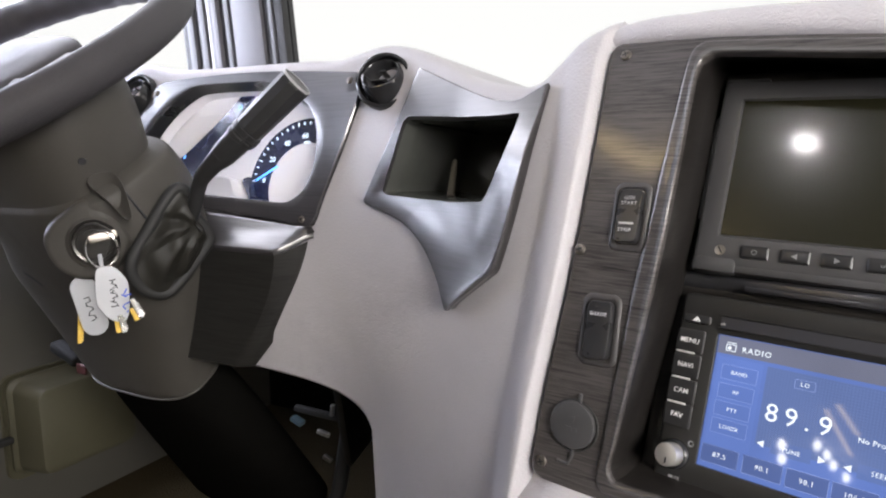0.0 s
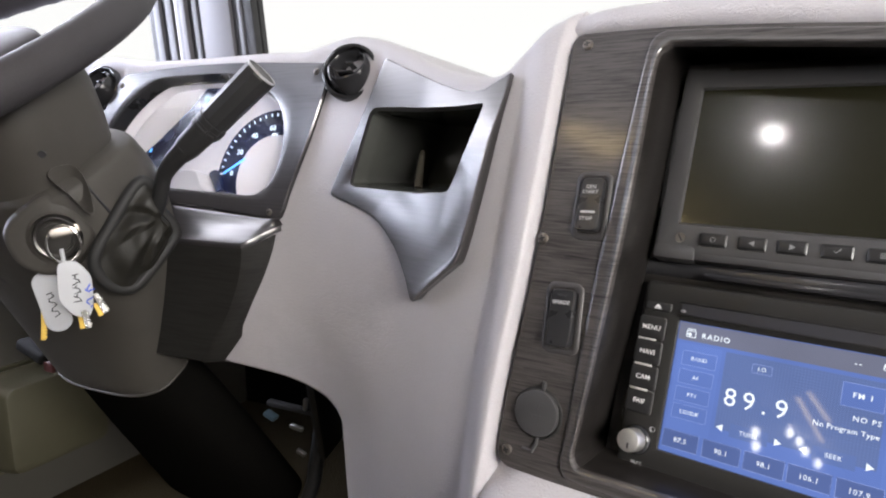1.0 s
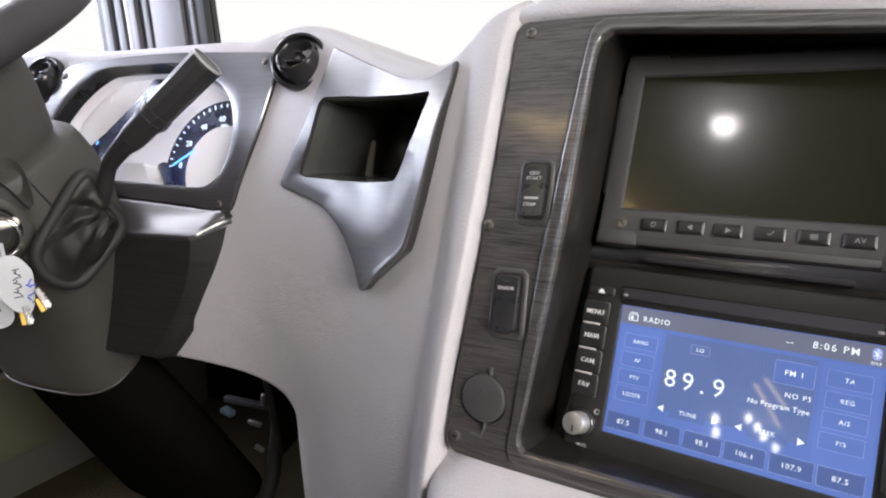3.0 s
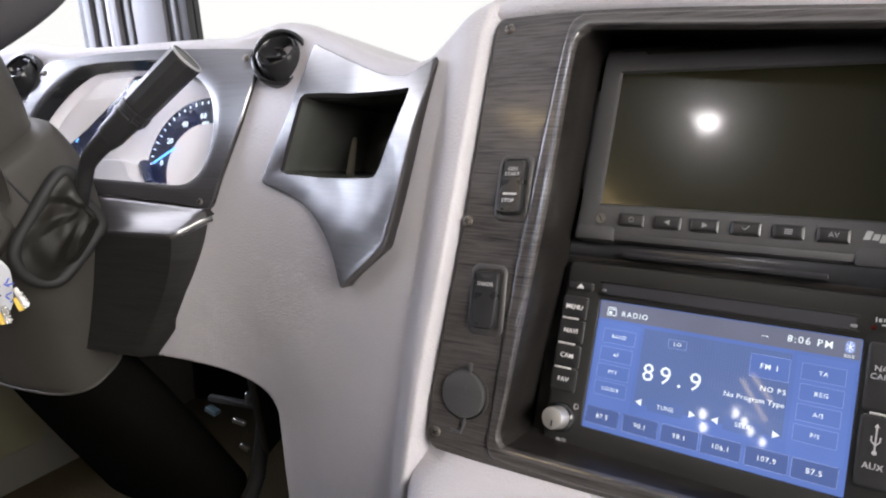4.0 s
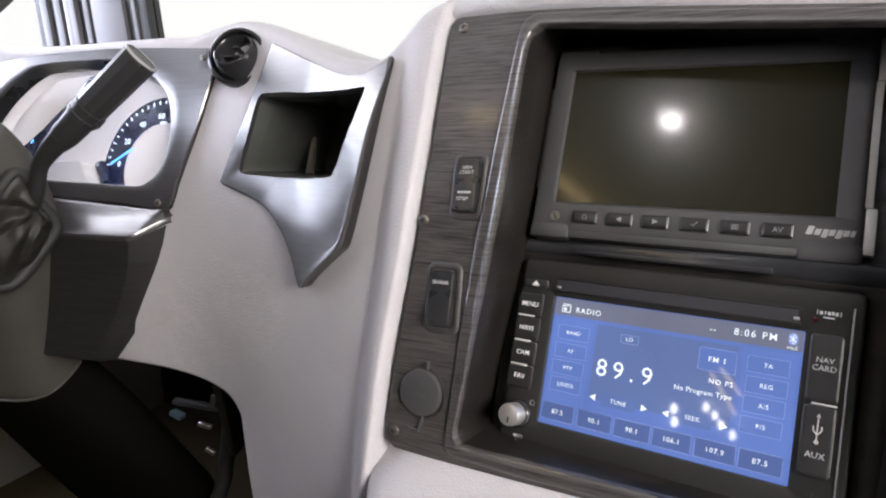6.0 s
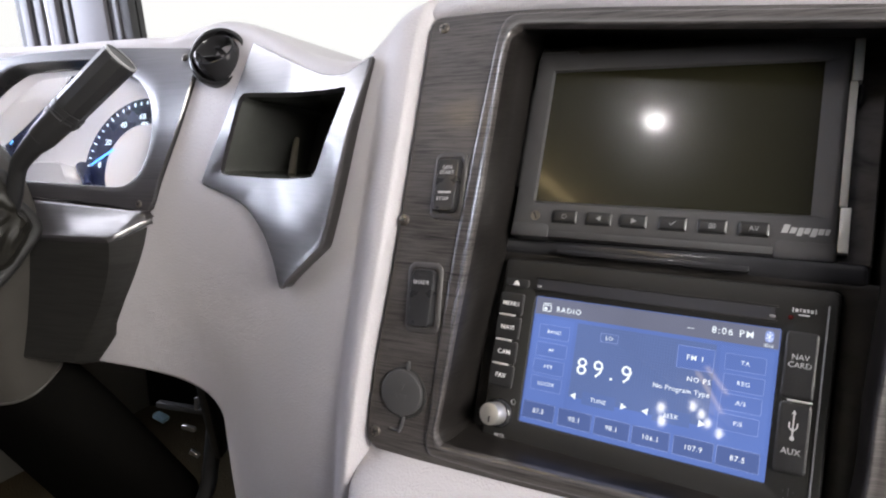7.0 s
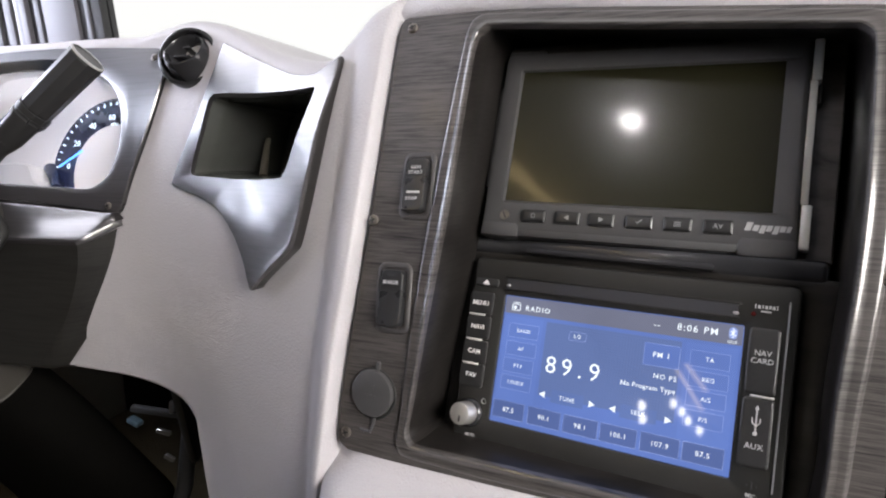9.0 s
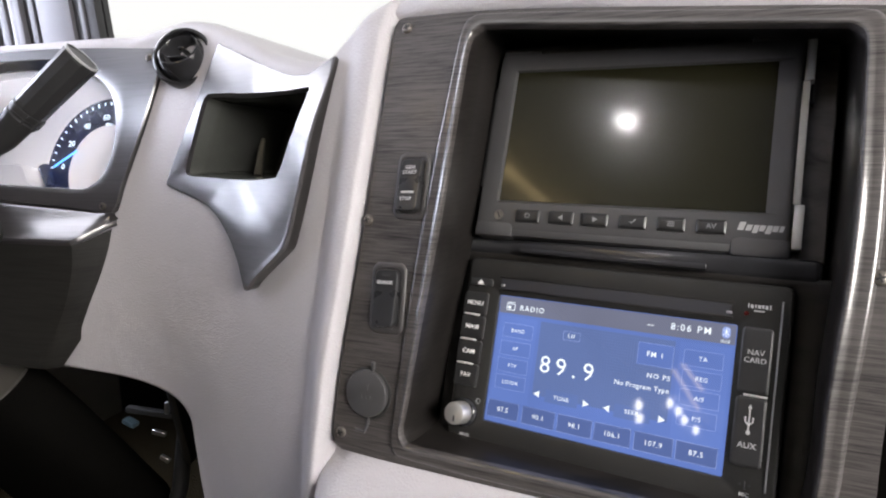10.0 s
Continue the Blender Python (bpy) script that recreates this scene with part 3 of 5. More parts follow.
def con_m(u, z, lift=0.0, roll=0.0):
    """A frame on the console face: x along it, y up it, z out of it."""
    s = -1.4026 * z + 0.7495
    up = (OUT_C * s + Vector((0, 0, 1))).normalized()
    n = R_C.cross(up)
    m = Matrix((R_C, up, n)).transposed().to_4x4()
    m.translation = con(u, z, lift)
    return m @ pose(0, 0, 0, 0, 0, roll)


def panel_m(origin, yaw, lean, roll=0.0):
    """A frame of a panel that faces the seats: x right, y up, z out."""
    return Matrix.Translation(origin) @ Matrix.Rotation(radians(yaw), 4, "Z") @ Matrix.Rotation(radians(90 - lean), 4, "X") @ Matrix.Rotation(radians(roll), 4, "Z")


def flat(points, z0, z1, bm=None):
    """An outline raised from z0 to z1, both ends closed."""
    return rings([[(x, y, z0) for x, y in points], [(x, y, z1) for x, y in points]], True, True, True, bm)


def pad(w, h, r, z0, z1, edge=0.0006, n=5, cx=0.0, cy=0.0, crown=0.0):
    """A raised rounded-rectangle pad with a softened rim."""
    a, b = rrect(w, h, r, n, cx, cy), rrect(w - 2 * edge, h - 2 * edge, max(r - edge, 1e-4), n, cx, cy)
    c = rrect(w - 5 * edge, h - 5 * edge, max(r - 2 * edge, 1e-4), n, cx, cy)
    return rings([[(x, y, z0) for x, y in a], [(x, y, z1 - edge) for x, y in a], [(x, y, z1 - edge * 0.3) for x, y in b], [(x, y, z1 + crown) for x, y in c]], True, True, True)


def frame_ring(w, h, r, w2, h2, r2, z, depth, sink, n=6, c2=(0, 0), c1=(0, 0), edge=0.0012):
    """A face plate with rounded outer rim and a window sunk in it."""
    o0, o1, o2 = rrect(w, h, r, n, *c1), rrect(w - edge, h - edge, r, n, *c1), rrect(w - 3 * edge, h - 3 * edge, r, n, *c1)
    i0, i1 = rrect(w2 + 0.0016, h2 + 0.0016, r2, n, *c2), rrect(w2, h2, r2, n, *c2)
    rows = [[(x, y, z - depth) for x, y in o0], [(x, y, z - edge) for x, y in o0], [(x, y, z - edge * 0.3) for x, y in o1], [(x, y, z) for x, y in o2], [(x, y, z) for x, y in i0], [(x, y, z - 0.0006) for x, y in i1], [(x, y, z - sink) for x, y in i1]]
    return rings(rows)


def bar(x, y, w, h, z=0.0, t=0.0004, slant=0.0):
    p = [(x - w / 2 - slant * h / 2, y - h / 2), (x + w / 2 - slant * h / 2, y - h / 2), (x + w / 2 + slant * h / 2, y + h / 2), (x - w / 2 + slant * h / 2, y + h / 2)]
    return flat(p, z, z + t)


def triangle(x, y, s, way, z, t=0.0003):
    return flat([(x + way * s * 0.6, y), (x - way * s * 0.4, y + s * 0.55), (x - way * s * 0.4, y - s * 0.55)], z, z + t)


def screw_thing(m, r=0.0036, label="small black cross-head screw in the trim", mat=None):
    s = thing("screw", label, "screw", m, group="trim screws")
    part("screw_head", lathe([(r, -0.001), (r, 0.0006), (r * 0.85, 0.0016), (r * 0.45, 0.0021), (0, 0.0022)], 20), mat or SCREWMETAL, s)
    for a in (20, 110):
        part("slot", box(r * 1.15, r * 0.28, 0.0005, m=pose(0, 0, 0.0021, 0, 0, a)), BLACK, s)
    return s


DIMPRINT = material("dim_print", (0.22, 0.22, 0.23), 0.5)

# ---- radio ----
radio = thing("car_radio", "black double-height car radio with a lit blue touch screen", "radio", panel_m((-0.0265, 0.367, 0.661), -14, 18, -0.3))
part("faceplate", frame_ring(0.187, 0.119, 0.004, 0.1385, 0.0785, 0.0015, 0.0024, 0.02, 0.0024, c2=(0, 0), c1=(0.0005, 0.0018)), RADIOBLACK, radio, "charcoal plastic faceplate")
part("chassis", box(0.180, 0.105, 0.05, 0.002, 2, at=(0, 0, -0.045)), BLACK, radio)
part("slot_rail", box(0.137, 0.0012, 0.0012, 0.0004, 1, at=(-0.0017, 0.0502, 0.0026)), RADIOBLACK, radio)
part("slot_rail", box(0.137, 0.0012, 0.0012, 0.0004, 1, at=(-0.0017, 0.0425, 0.0026)), RADIOBLACK, radio)
part("disc_slot", box(0.134, 0.0066, 0.0006, at=(-0.0017, 0.0463, 0.0024)), INK, radio, "dark disc slot")
for x in (-0.0672, 0.0645):
    part("slot_end", box(0.003, 0.0016, 0.001, 0.0004, 1, at=(x, 0.0450, 0.0029)), DIMPRINT, radio)
part("edge_rib", box(0.0009, 0.095, 0.0012, 0.0003, 1, at=(0.0893, 0.006, 0.0028)), DIMPRINT, radio, "thin grey rib")


def radio_button(x, y, w, h, text, size, parent=None):
    b = part("button", pad(w, h, 0.0018, 0.002, 0.0040, 0.0005, 4, x, y), RADIOKEY, radio)
    if text:
        words(text, size, WHITEPRINT, b, pose(x, y, 0.0041), name="button_text")
    return b


eject = radio_button(-0.0825, 0.0455, 0.0165, 0.0052, "", 0)
part("eject_mark", flat([(-0.0847, 0.0447), (-0.0803, 0.0447), (-0.0825, 0.0470)], 0.0040, 0.0042), WHITEPRINT, eject)
part("eject_mark", bar(-0.0825, 0.0442, 0.0044, 0.0005, 0.0040, 0.0002), WHITEPRINT, eject)
for y, t in ((0.0318, "MENU"), (0.0166, "NAVI"), (0.0010, "CAM"), (-0.0138, "FAV")):
    radio_button(-0.0844, y, 0.0168, 0.0142, t, 0.0042)
for y in (0.0245, 0.0086, -0.0066):
    part("divider", box(0.0112, 0.0011, 0.0014, 0.0003, 1, at=(-0.0858, y, 0.0042)), SILVER, radio, "silver divider bar")
knob = part("volume_knob", lathe([(0.0090, 0.0), (0.0090, 0.003), (0.0082, 0.0042), (0.0074, 0.0046)], 36, pose(-0.082, -0.037, 0.002)), GLOSSBLACK, radio, "black knob collar")
part("knob_cap", lathe([(0.0070, 0.0), (0.0069, 0.0095), (0.0065, 0.0105), (0.0063, 0.0106), (0, 0.0106)], 36, pose(-0.082, -0.037, 0.006)), SATINMETAL, knob, "brushed metal knob cap")
part("pointer", box(0.0009, 0.0035, 0.0006, at=(-0.0815, -0.0400, 0.0167)), INK, knob)
words("MUTE", 0.0026, PRINT, radio, pose(-0.080, -0.0505, 0.0025))
part("power_mark", rings([disc_loop(0.0013, 0.0025, 16, -0.0735, -0.0285), disc_loop(0.0017, 0.0027, 16, -0.0735, -0.0285)]), PRINT, radio)
for y0, y1, text, size in ((0.0388, 0.0054, "NAV\nCARD", 0.0046), (0.0036, -0.0310, "", 0)):
    c = part("socket_cover", pad(0.0145, y0 - y1, 0.002, 0.002, 0.0046, 0.0006, 5, 0.0793, (y0 + y1) / 2), RADIOKEY, radio, "hinged socket cover")
    if text:
        words(text, size * 0.86, PRINT, c, pose(0.0793, 0.0240, 0.0047), name="cover_text")
    else:
        words("AUX", 0.0042, PRINT, c, pose(0.0793, -0.0205, 0.0047), name="cover_text")
        part("socket_mark", bar(0.0793, -0.0075, 0.0007, 0.0110, 0.0046, 0.0002), PRINT, c)
        part("socket_mark", lathe([(0.0011, 0), (0, 0.0002)], 12, pose(0.0793, -0.0140, 0.0047)), PRINT, c)
        part("socket_mark", triangle(0, 0, 0.0020, 1, 0, 0.0002), PRINT, c, m=pose(0.0793, -0.0012, 0.0046, 0, 0, 90))
        for sx in (-1, 1):
            part("socket_mark", tube([(0.0793, -0.0105, 0.0047), (0.0793 + sx * 0.0018, -0.0085, 0.0047), (0.0793 + sx * 0.0018, -0.0062, 0.0047)], 0.00035, 6), PRINT, c)
part("divider", box(0.0112, 0.0010, 0.0014, 0.0003, 1, at=(0.0810, 0.0045, 0.0044)), SILVER, radio, "silver divider bar")
part("sensor", lathe([(0.0013, 0), (0.0012, 0.0004), (0, 0.0007)], 14, pose(0.0728, 0.0456, 0.0024)), material("dark_red_lens", (0.05, 0.008, 0.008), 0.2), radio, "dark red sensor lens")
for k, w in enumerate((0.0008, 0.0022, 0.0010, 0.0022, 0.0018, 0.0022, 0.0008)):
    part("brand_bar", bar(0.0735 + 0.0017 * k, 0.0495 + (0.0 if k % 2 else 0.0002), w * 0.6, 0.0024 if k in (0, 6) else 0.0017, 0.0024, 0.0002), PRINT, radio)
part("brand_bar", bar(0.0786, 0.0473, 0.0050, 0.0007, 0.0024, 0.0002), PRINT, radio)
for k in (-1, 0, 1):
    part("microphone_hole", lathe([(0.0004, 0), (0, 0.0003)], 8, pose(0.080 + 0.0022 * k, -0.0400, 0.0024)) if k else box(0.0006, 0.0036, 0.0004, at=(0.080, -0.0400, 0.0025)), INK, radio)
words("MIC", 0.0028, PRINT, radio, pose(0.080, -0.0448, 0.0025))


def display_material(name, colour, strength, stripes=False):
    m = glowing(name, colour, strength)
    b = m.node_tree.nodes["Principled BSDF"]
    b.inputs["Roughness"].default_value = 0.035
    b.inputs["Specular IOR Level"].default_value = 0.5
    v = coords(m)
    n = node(m, "ShaderNodeTexNoise", Scale=16.0, Detail=2.0)
    link(m, v, n.inputs["Vector"])
    fac = n.outputs[0]
    if stripes:
        w = node(m, "ShaderNodeTexChecker", Scale=900.0)
        link(m, coords(m, (1, 1, 0), (0, 0, 45)), w.inputs["Vector"])
        mul = node(m, "ShaderNodeMath")
        mul.operation = "MULTIPLY_ADD"
        mul.inputs[1].default_value = 0.3
        link(m, w.outputs["Fac"], mul.inputs[0]), link(m, fac, mul.inputs[2])
        fac = mul.outputs[0]
    c = ramp(m, fac, [(0.3, tuple(q * 0.88 for q in colour)), (0.75, tuple(q * 1.1 for q in colour))])
    link(m, c, b.inputs["Emission Color"])
    return m


# display colours are paled; haze reflected by the glass is put into them
DISPLAY = display_material("lit_display_blue", (0.105, 0.172, 0.47), SCREEN_E)
DISPLAY_BAR = display_material("lit_display_bar", (0.145, 0.155, 0.225), SCREEN_E)
DISPLAY_DARK = display_material("lit_display_dark", (0.100, 0.148, 0.335), SCREEN_E, True)
DISPLAY_KEY = display_material("lit_display_key", (0.112, 0.184, 0.50), SCREEN_E)
DISPLAY_EDGE = display_material("lit_display_edge", (0.26, 0.34, 0.68), SCREEN_E)
DISPLAY_SOFT = display_material("lit_display_soft", (0.100, 0.156, 0.38), SCREEN_E)
DISPLAY_DEEP = display_material("lit_display_deep", (0.076, 0.116, 0.30), SCREEN_E)
LETTER = glowing("lit_display_white", (0.86, 0.93, 1.0), SCREEN_E * 1.0)
LETTER.node_tree.nodes["Principled BSDF"].inputs["Roughness"].default_value = 0.035
screen = part("touch_screen", box(0.1381, 0.0781, 0.001, at=(0, 0, -0.0003)), DISPLAY, radio, "lit blue touch screen that shows the radio menu")
Z0 = 0.0002


def panel(x, y, w, h, mat, z=Z0, name="menu_panel"):
    return part(name, bar(x, y, w, h, z, 0.00008), mat, screen)


def outline(x, y, w, h, mat, z=Z0 + 0.0001, t=0.0004):
    a, b = rrect(w, h, 0.0004, 1, x, y), rrect(w - 2 * t, h - 2 * t, 0.0003, 1, x, y)
    part("menu_outline", rings([[(p, q, z) for p, q in a], [(p, q, z + 0.00008) for p, q in a], [(p, q, z + 0.00008) for p, q in b], [(p, q, z) for p, q in b]]), mat, screen)


def menu(text, x, y, size, align="CENTER", bold=0.0, spread=1.12):
    return words(text, size * 0.92, LETTER, screen, pose(x, y, Z0 + 0.00025), name="menu_text", depth=0.00004, align=align, bold=bold, spread=spread)


panel(0, 0.0335, 0.1375, 0.0105, DISPLAY_BAR)
panel(-0.0003, 0.0040, 0.0790, 0.0440, DISPLAY_DARK)
panel(-0.0545, 0.0005, 0.0250, 0.0520, DISPLAY_KEY)
panel(0.0545, 0.0005, 0.0260, 0.0520, DISPLAY_KEY)
for x, y, t, s in ((-0.0542, 0.0180, "BAND", 0.0034), (-0.0545, 0.0070, "AF", 0.0034), (-0.0549, -0.0035, "PTY", 0.0034), (-0.0549, -0.0138, "LO/DX", 0.0036),
                   (0.0541, 0.0184, "TA", 0.0036), (0.0543, 0.0077, "REG", 0.0036), (0.0541, -0.0026, "A/S", 0.0036), (0.0538, -0.0132, "P/S", 0.0036)):
    panel(x, y, 0.0200, 0.0086, DISPLAY, Z0 + 0.0001, "menu_key")
    outline(x, y, 0.0200, 0.0086, DISPLAY_EDGE, Z0 + 0.00015, 0.0002)
    menu(t, x, y, s)
panel(0.0292, 0.0168, 0.0195, 0.0125, DISPLAY, Z0 + 0.0001, "menu_key")
outline(0.0292, 0.0168, 0.0195, 0.0125, DISPLAY_EDGE)
menu("FM 1", 0.0292, 0.0168, 0.0044, bold=0.012, spread=1.2)
outline(-0.0196, 0.0199, 0.0105, 0.0052, DISPLAY_EDGE, t=0.00025)
menu("LO", -0.0196, 0.0199, 0.0036)
for ch, x in (("8", -0.0338), ("9", -0.0238), (".", -0.0155), ("9", -0.0070)):
    menu(ch, x, 0.0005, 0.0158, bold=0.0)
menu("NO PS", 0.0322, 0.0052, 0.0042, bold=0.006, spread=1.2)
menu("No Program Type", 0.0235, -0.0015, 0.0042, bold=0.006, spread=1.06)
menu("TUNE", -0.0213, -0.0173, 0.0038)
menu("SEEK", 0.0202, -0.0166, 0.0038)
for x in (-0.0213, 0.0202):
    panel(x, -0.0170, 0.0200, 0.0075, DISPLAY_SOFT, Z0 + 0.0001, "menu_key")
for x, way in ((-0.0366, -1), (-0.0065, 1), (0.0061, -1), (0.0361, 1)):
    part("arrow_mark", triangle(x, -0.0170, 0.0036, way, Z0 + 0.0002, 0.00008), LETTER, screen)
for x, t in ((-0.0573, "87.5"), (-0.0340, "90.1"), (-0.0114, "98.1"), (0.0107, "106.1"), (0.0334, "107.9"), (0.0555, "87.5")):
    panel(x, -0.0308, 0.0210, 0.0105, DISPLAY_DEEP, Z0 + 0.0001, "menu_key")
    outline(x, -0.0308, 0.0210, 0.0105, DISPLAY_EDGE)
    menu(t, x, -0.0308, 0.0043)
menu("RADIO", -0.0468, 0.0323, 0.0049, bold=0.010, spread=1.25)
menu("--", 0.0249, 0.0333, 0.0056)
menu("8:06 PM", 0.0462, 0.0337, 0.0057, bold=0.004, spread=1.25)
outline(-0.0611, 0.0323, 0.0058, 0.0042, LETTER, t=0.0005)
part("radio_mark", bar(-0.0611, 0.0352, 0.0050, 0.0005, Z0 + 0.0002, 0.00008, 0.8), LETTER, screen)
part("radio_mark", lathe([(0.0011, 0), (0, 0.0001)], 12, pose(-0.0619, 0.0321, Z0 + 0.0002)), LETTER, screen)
part("bluetooth_mark", flat(rrect(0.0042, 0.0062, 0.002, 4, 0.0640, 0.0343), Z0 + 0.0002, Z0 + 0.00028), DISPLAY_EDGE, screen)
part("bluetooth_mark", tube([(0.0626, 0.0330, 0.0006), (0.0654, 0.0356, 0.0006), (0.0640, 0.0368, 0.0006), (0.0640, 0.0318, 0.0006), (0.0654, 0.0330, 0.0006), (0.0626, 0.0356, 0.0006)], 0.0002, 5), LETTER, screen)
menu("IDLE", 0.0640, 0.0296, 0.0024)

# ---- monitor above it ----
MON = panel_m((-0.0159, 0.4145, 0.7965), -9.3, 21.2, -1.1)
mon = thing("rear_view_monitor", "black rear-view camera monitor, switched off, in the console", "monitor", MON)
BRANDPRINT = material("pale_brand_print", (0.36, 0.36, 0.36), 0.5)
MSCREEN = material("dark_matt_screen", (0.014, 0.0134, 0.0075), 0.22, spec=0.20, coat=0.28, coat_rough=0.085)
body = []
for w, h, z, cx, cy, r in ((0.166, 0.106, -0.040, 0, -0.0036, 0.004), (0.176, 0.114, -0.016, 0, -0.0036, 0.004), (0.1815, 0.1205, -0.006, 0, -0.0036, 0.004), (0.1815, 0.1205, -0.0025, 0, -0.0036, 0.004), (0.1790, 0.1180, 0.0005, 0, -0.0036, 0.0035), (0.1770, 0.116, 0.0010, 0, -0.0036, 0.003), (0.1645, 0.0900, 0.0010, 0.0042, -0.0006, 0.0012), (0.1545, 0.0872, -0.0016, 0, 0, 0.0008)):
    body.append([(x, y, z) for x, y in rrect(w, h, r, 5, cx, cy)])
part("housing", rings(body, True, True), HOUSING, mon, "charcoal plastic monitor housing")
part("screen", box(0.1545, 0.0872, 0.001, at=(0, 0, -0.0019)), MSCREEN, mon, "dark switched-off screen")
part("lower_lip", box(0.134, 0.008, 0.014, 0.0025, 2, at=(-0.001, -0.0632, -0.0065)), HOUSING, mon)
part("corner_block", box(0.026, 0.010, 0.016, 0.003, 2, at=(-0.0775, -0.0630, -0.0060)), HOUSING, mon)
part("corner_block", box(0.030, 0.011, 0.016, 0.003, 2, at=(0.0760, -0.0635, -0.0060)), HOUSING, mon)
part("upper_tab", box(0.028, 0.006, 0.010, 0.002, 2, at=(0.0765, 0.0572, -0.0040)), HOUSING, mon)
part("upper_tab", box(0.026, 0.005, 0.010, 0.002, 2, at=(-0.0770, 0.0565, -0.0050)), HOUSING, mon)
part("side_rail", box(0.004, 0.068, 0.014, 0.001, 2, at=(-0.0905, -0.0010, -0.0085)), HOUSING, mon)
for y0, y1, x in ((0.0556, 0.0314, 0.0928), (0.0312, -0.0385, 0.0911), (-0.0387, -0.0630, 0.0931)):
    part("edge_strip", box(0.0050, y0 - y1, 0.008, 0.0006, 2, at=(x, (y0 + y1) / 2, -0.0040)), SILVER, mon, "pale silver edge strip")
part("edge_step", box(0.003, 0.012, 0.006, 0.001, 1, at=(0.0951, 0.0255, -0.0075)), BLACK, mon)
marks = {0: "power", 1: "left", 2: "right", 3: "tick", 4: "lines", 5: "AV"}
for k, x in enumerate((-0.0555, -0.0340, -0.0133, 0.0087, 0.0300, 0.0512)):
    b = part("button", pad(0.0153, 0.0078, 0.0009, 0.0006, 0.0030, 0.0007, 3, x, -0.0538), KEYCAP, mon)
    if marks[k] == "AV":
        words("AV", 0.0040, DIMPRINT, b, pose(x, -0.0538, 0.0031), name="button_text")
    elif marks[k] in ("left", "right"):
        part("button_mark", triangle(x, -0.0538, 0.0030, -1 if k == 1 else 1, 0.0030, 0.0002), DIMPRINT, b)
    elif marks[k] == "lines":
        for d in (-1, 0, 1):
            part("button_mark", bar(x, -0.0538 + d * 0.0011, 0.0038, 0.0005, 0.0030, 0.0002), DIMPRINT, b)
    elif marks[k] == "tick":
        part("button_mark", tube([(x - 0.0016, -0.0537, 0.0031), (x - 0.0006, -0.0548, 0.0031), (x + 0.0018, -0.0523, 0.0031)], 0.0003, 5), DIMPRINT, b)
    else:
        part("button_mark", rings([disc_loop(0.0012, 0.0030, 16, x, -0.0538), disc_loop(0.0012, 0.0032, 16, x, -0.0538), disc_loop(0.0016, 0.0032, 16, x, -0.0538)]), DIMPRINT, b)
light_sensor = part("light_sensor", lathe([(0.0032, 0), (0.0030, 0.0006), (0.0022, 0.0005), (0, 0.0003)], 22, pose(-0.0751, -0.0539, 0.0010)), SCREWMETAL, mon)
part("slot", box(0.0046, 0.0009, 0.0005, m=pose(-0.0751, -0.0539, 0.0015, 0, 0, -60)), BLACK, light_sensor)
# pale slanted brand mark as plain blocks
for x, w, lo_y, hi_y in ((0.0664, 0.0030, 0.0, 0.0046), (0.0700, 0.0028, 0.0, 0.0032), (0.0733, 0.0026, -0.0012, 0.0032), (0.0765, 0.0027, 0.0, 0.0032), (0.0797, 0.0026, -0.0013, 0.0032), (0.0829, 0.0027, 0.0, 0.0032), (0.0858, 0.0020, 0.0, 0.0032)):
    part("brand_bar", bar(x, -0.0545 + (lo_y + hi_y) / 2, w, hi_y - lo_y, 0.0010, 0.0003, 0.28), BRANDPRINT, mon)

# ---- parts of the console behind and round both units ----
RAD = radio.matrix_world
part("radio_mount", frame_ring(0.216, 0.134, 0.003, 0.1872, 0.1192, 0.003, -0.004, 0.006, 0.006, c1=(0.004, 0.0), c2=(0.0005, 0.0018)), SHADEGRAIN, dash, "charcoal wood-look plate round the radio", m=RAD)
part("monitor_mount", box(0.211, 0.135, 0.004, 0.001, 1, at=(0.002, 0.0, -0.013)), WOOD, dash, "charcoal wood-look plate behind the monitor", m=MON)
part("shelf_bar", box(0.206, 0.013, 0.030, 0.004, 3, at=(0.002, 0.0705, -0.018)), GLOSSBLACK, dash, "glossy black bar between monitor and radio", m=RAD)
part("shelf_bar", box(0.110, 0.004, 0.008, 0.0015, 2, at=(-0.004, 0.0680, 0.0)), GLOSSBLACK, dash, m=RAD)

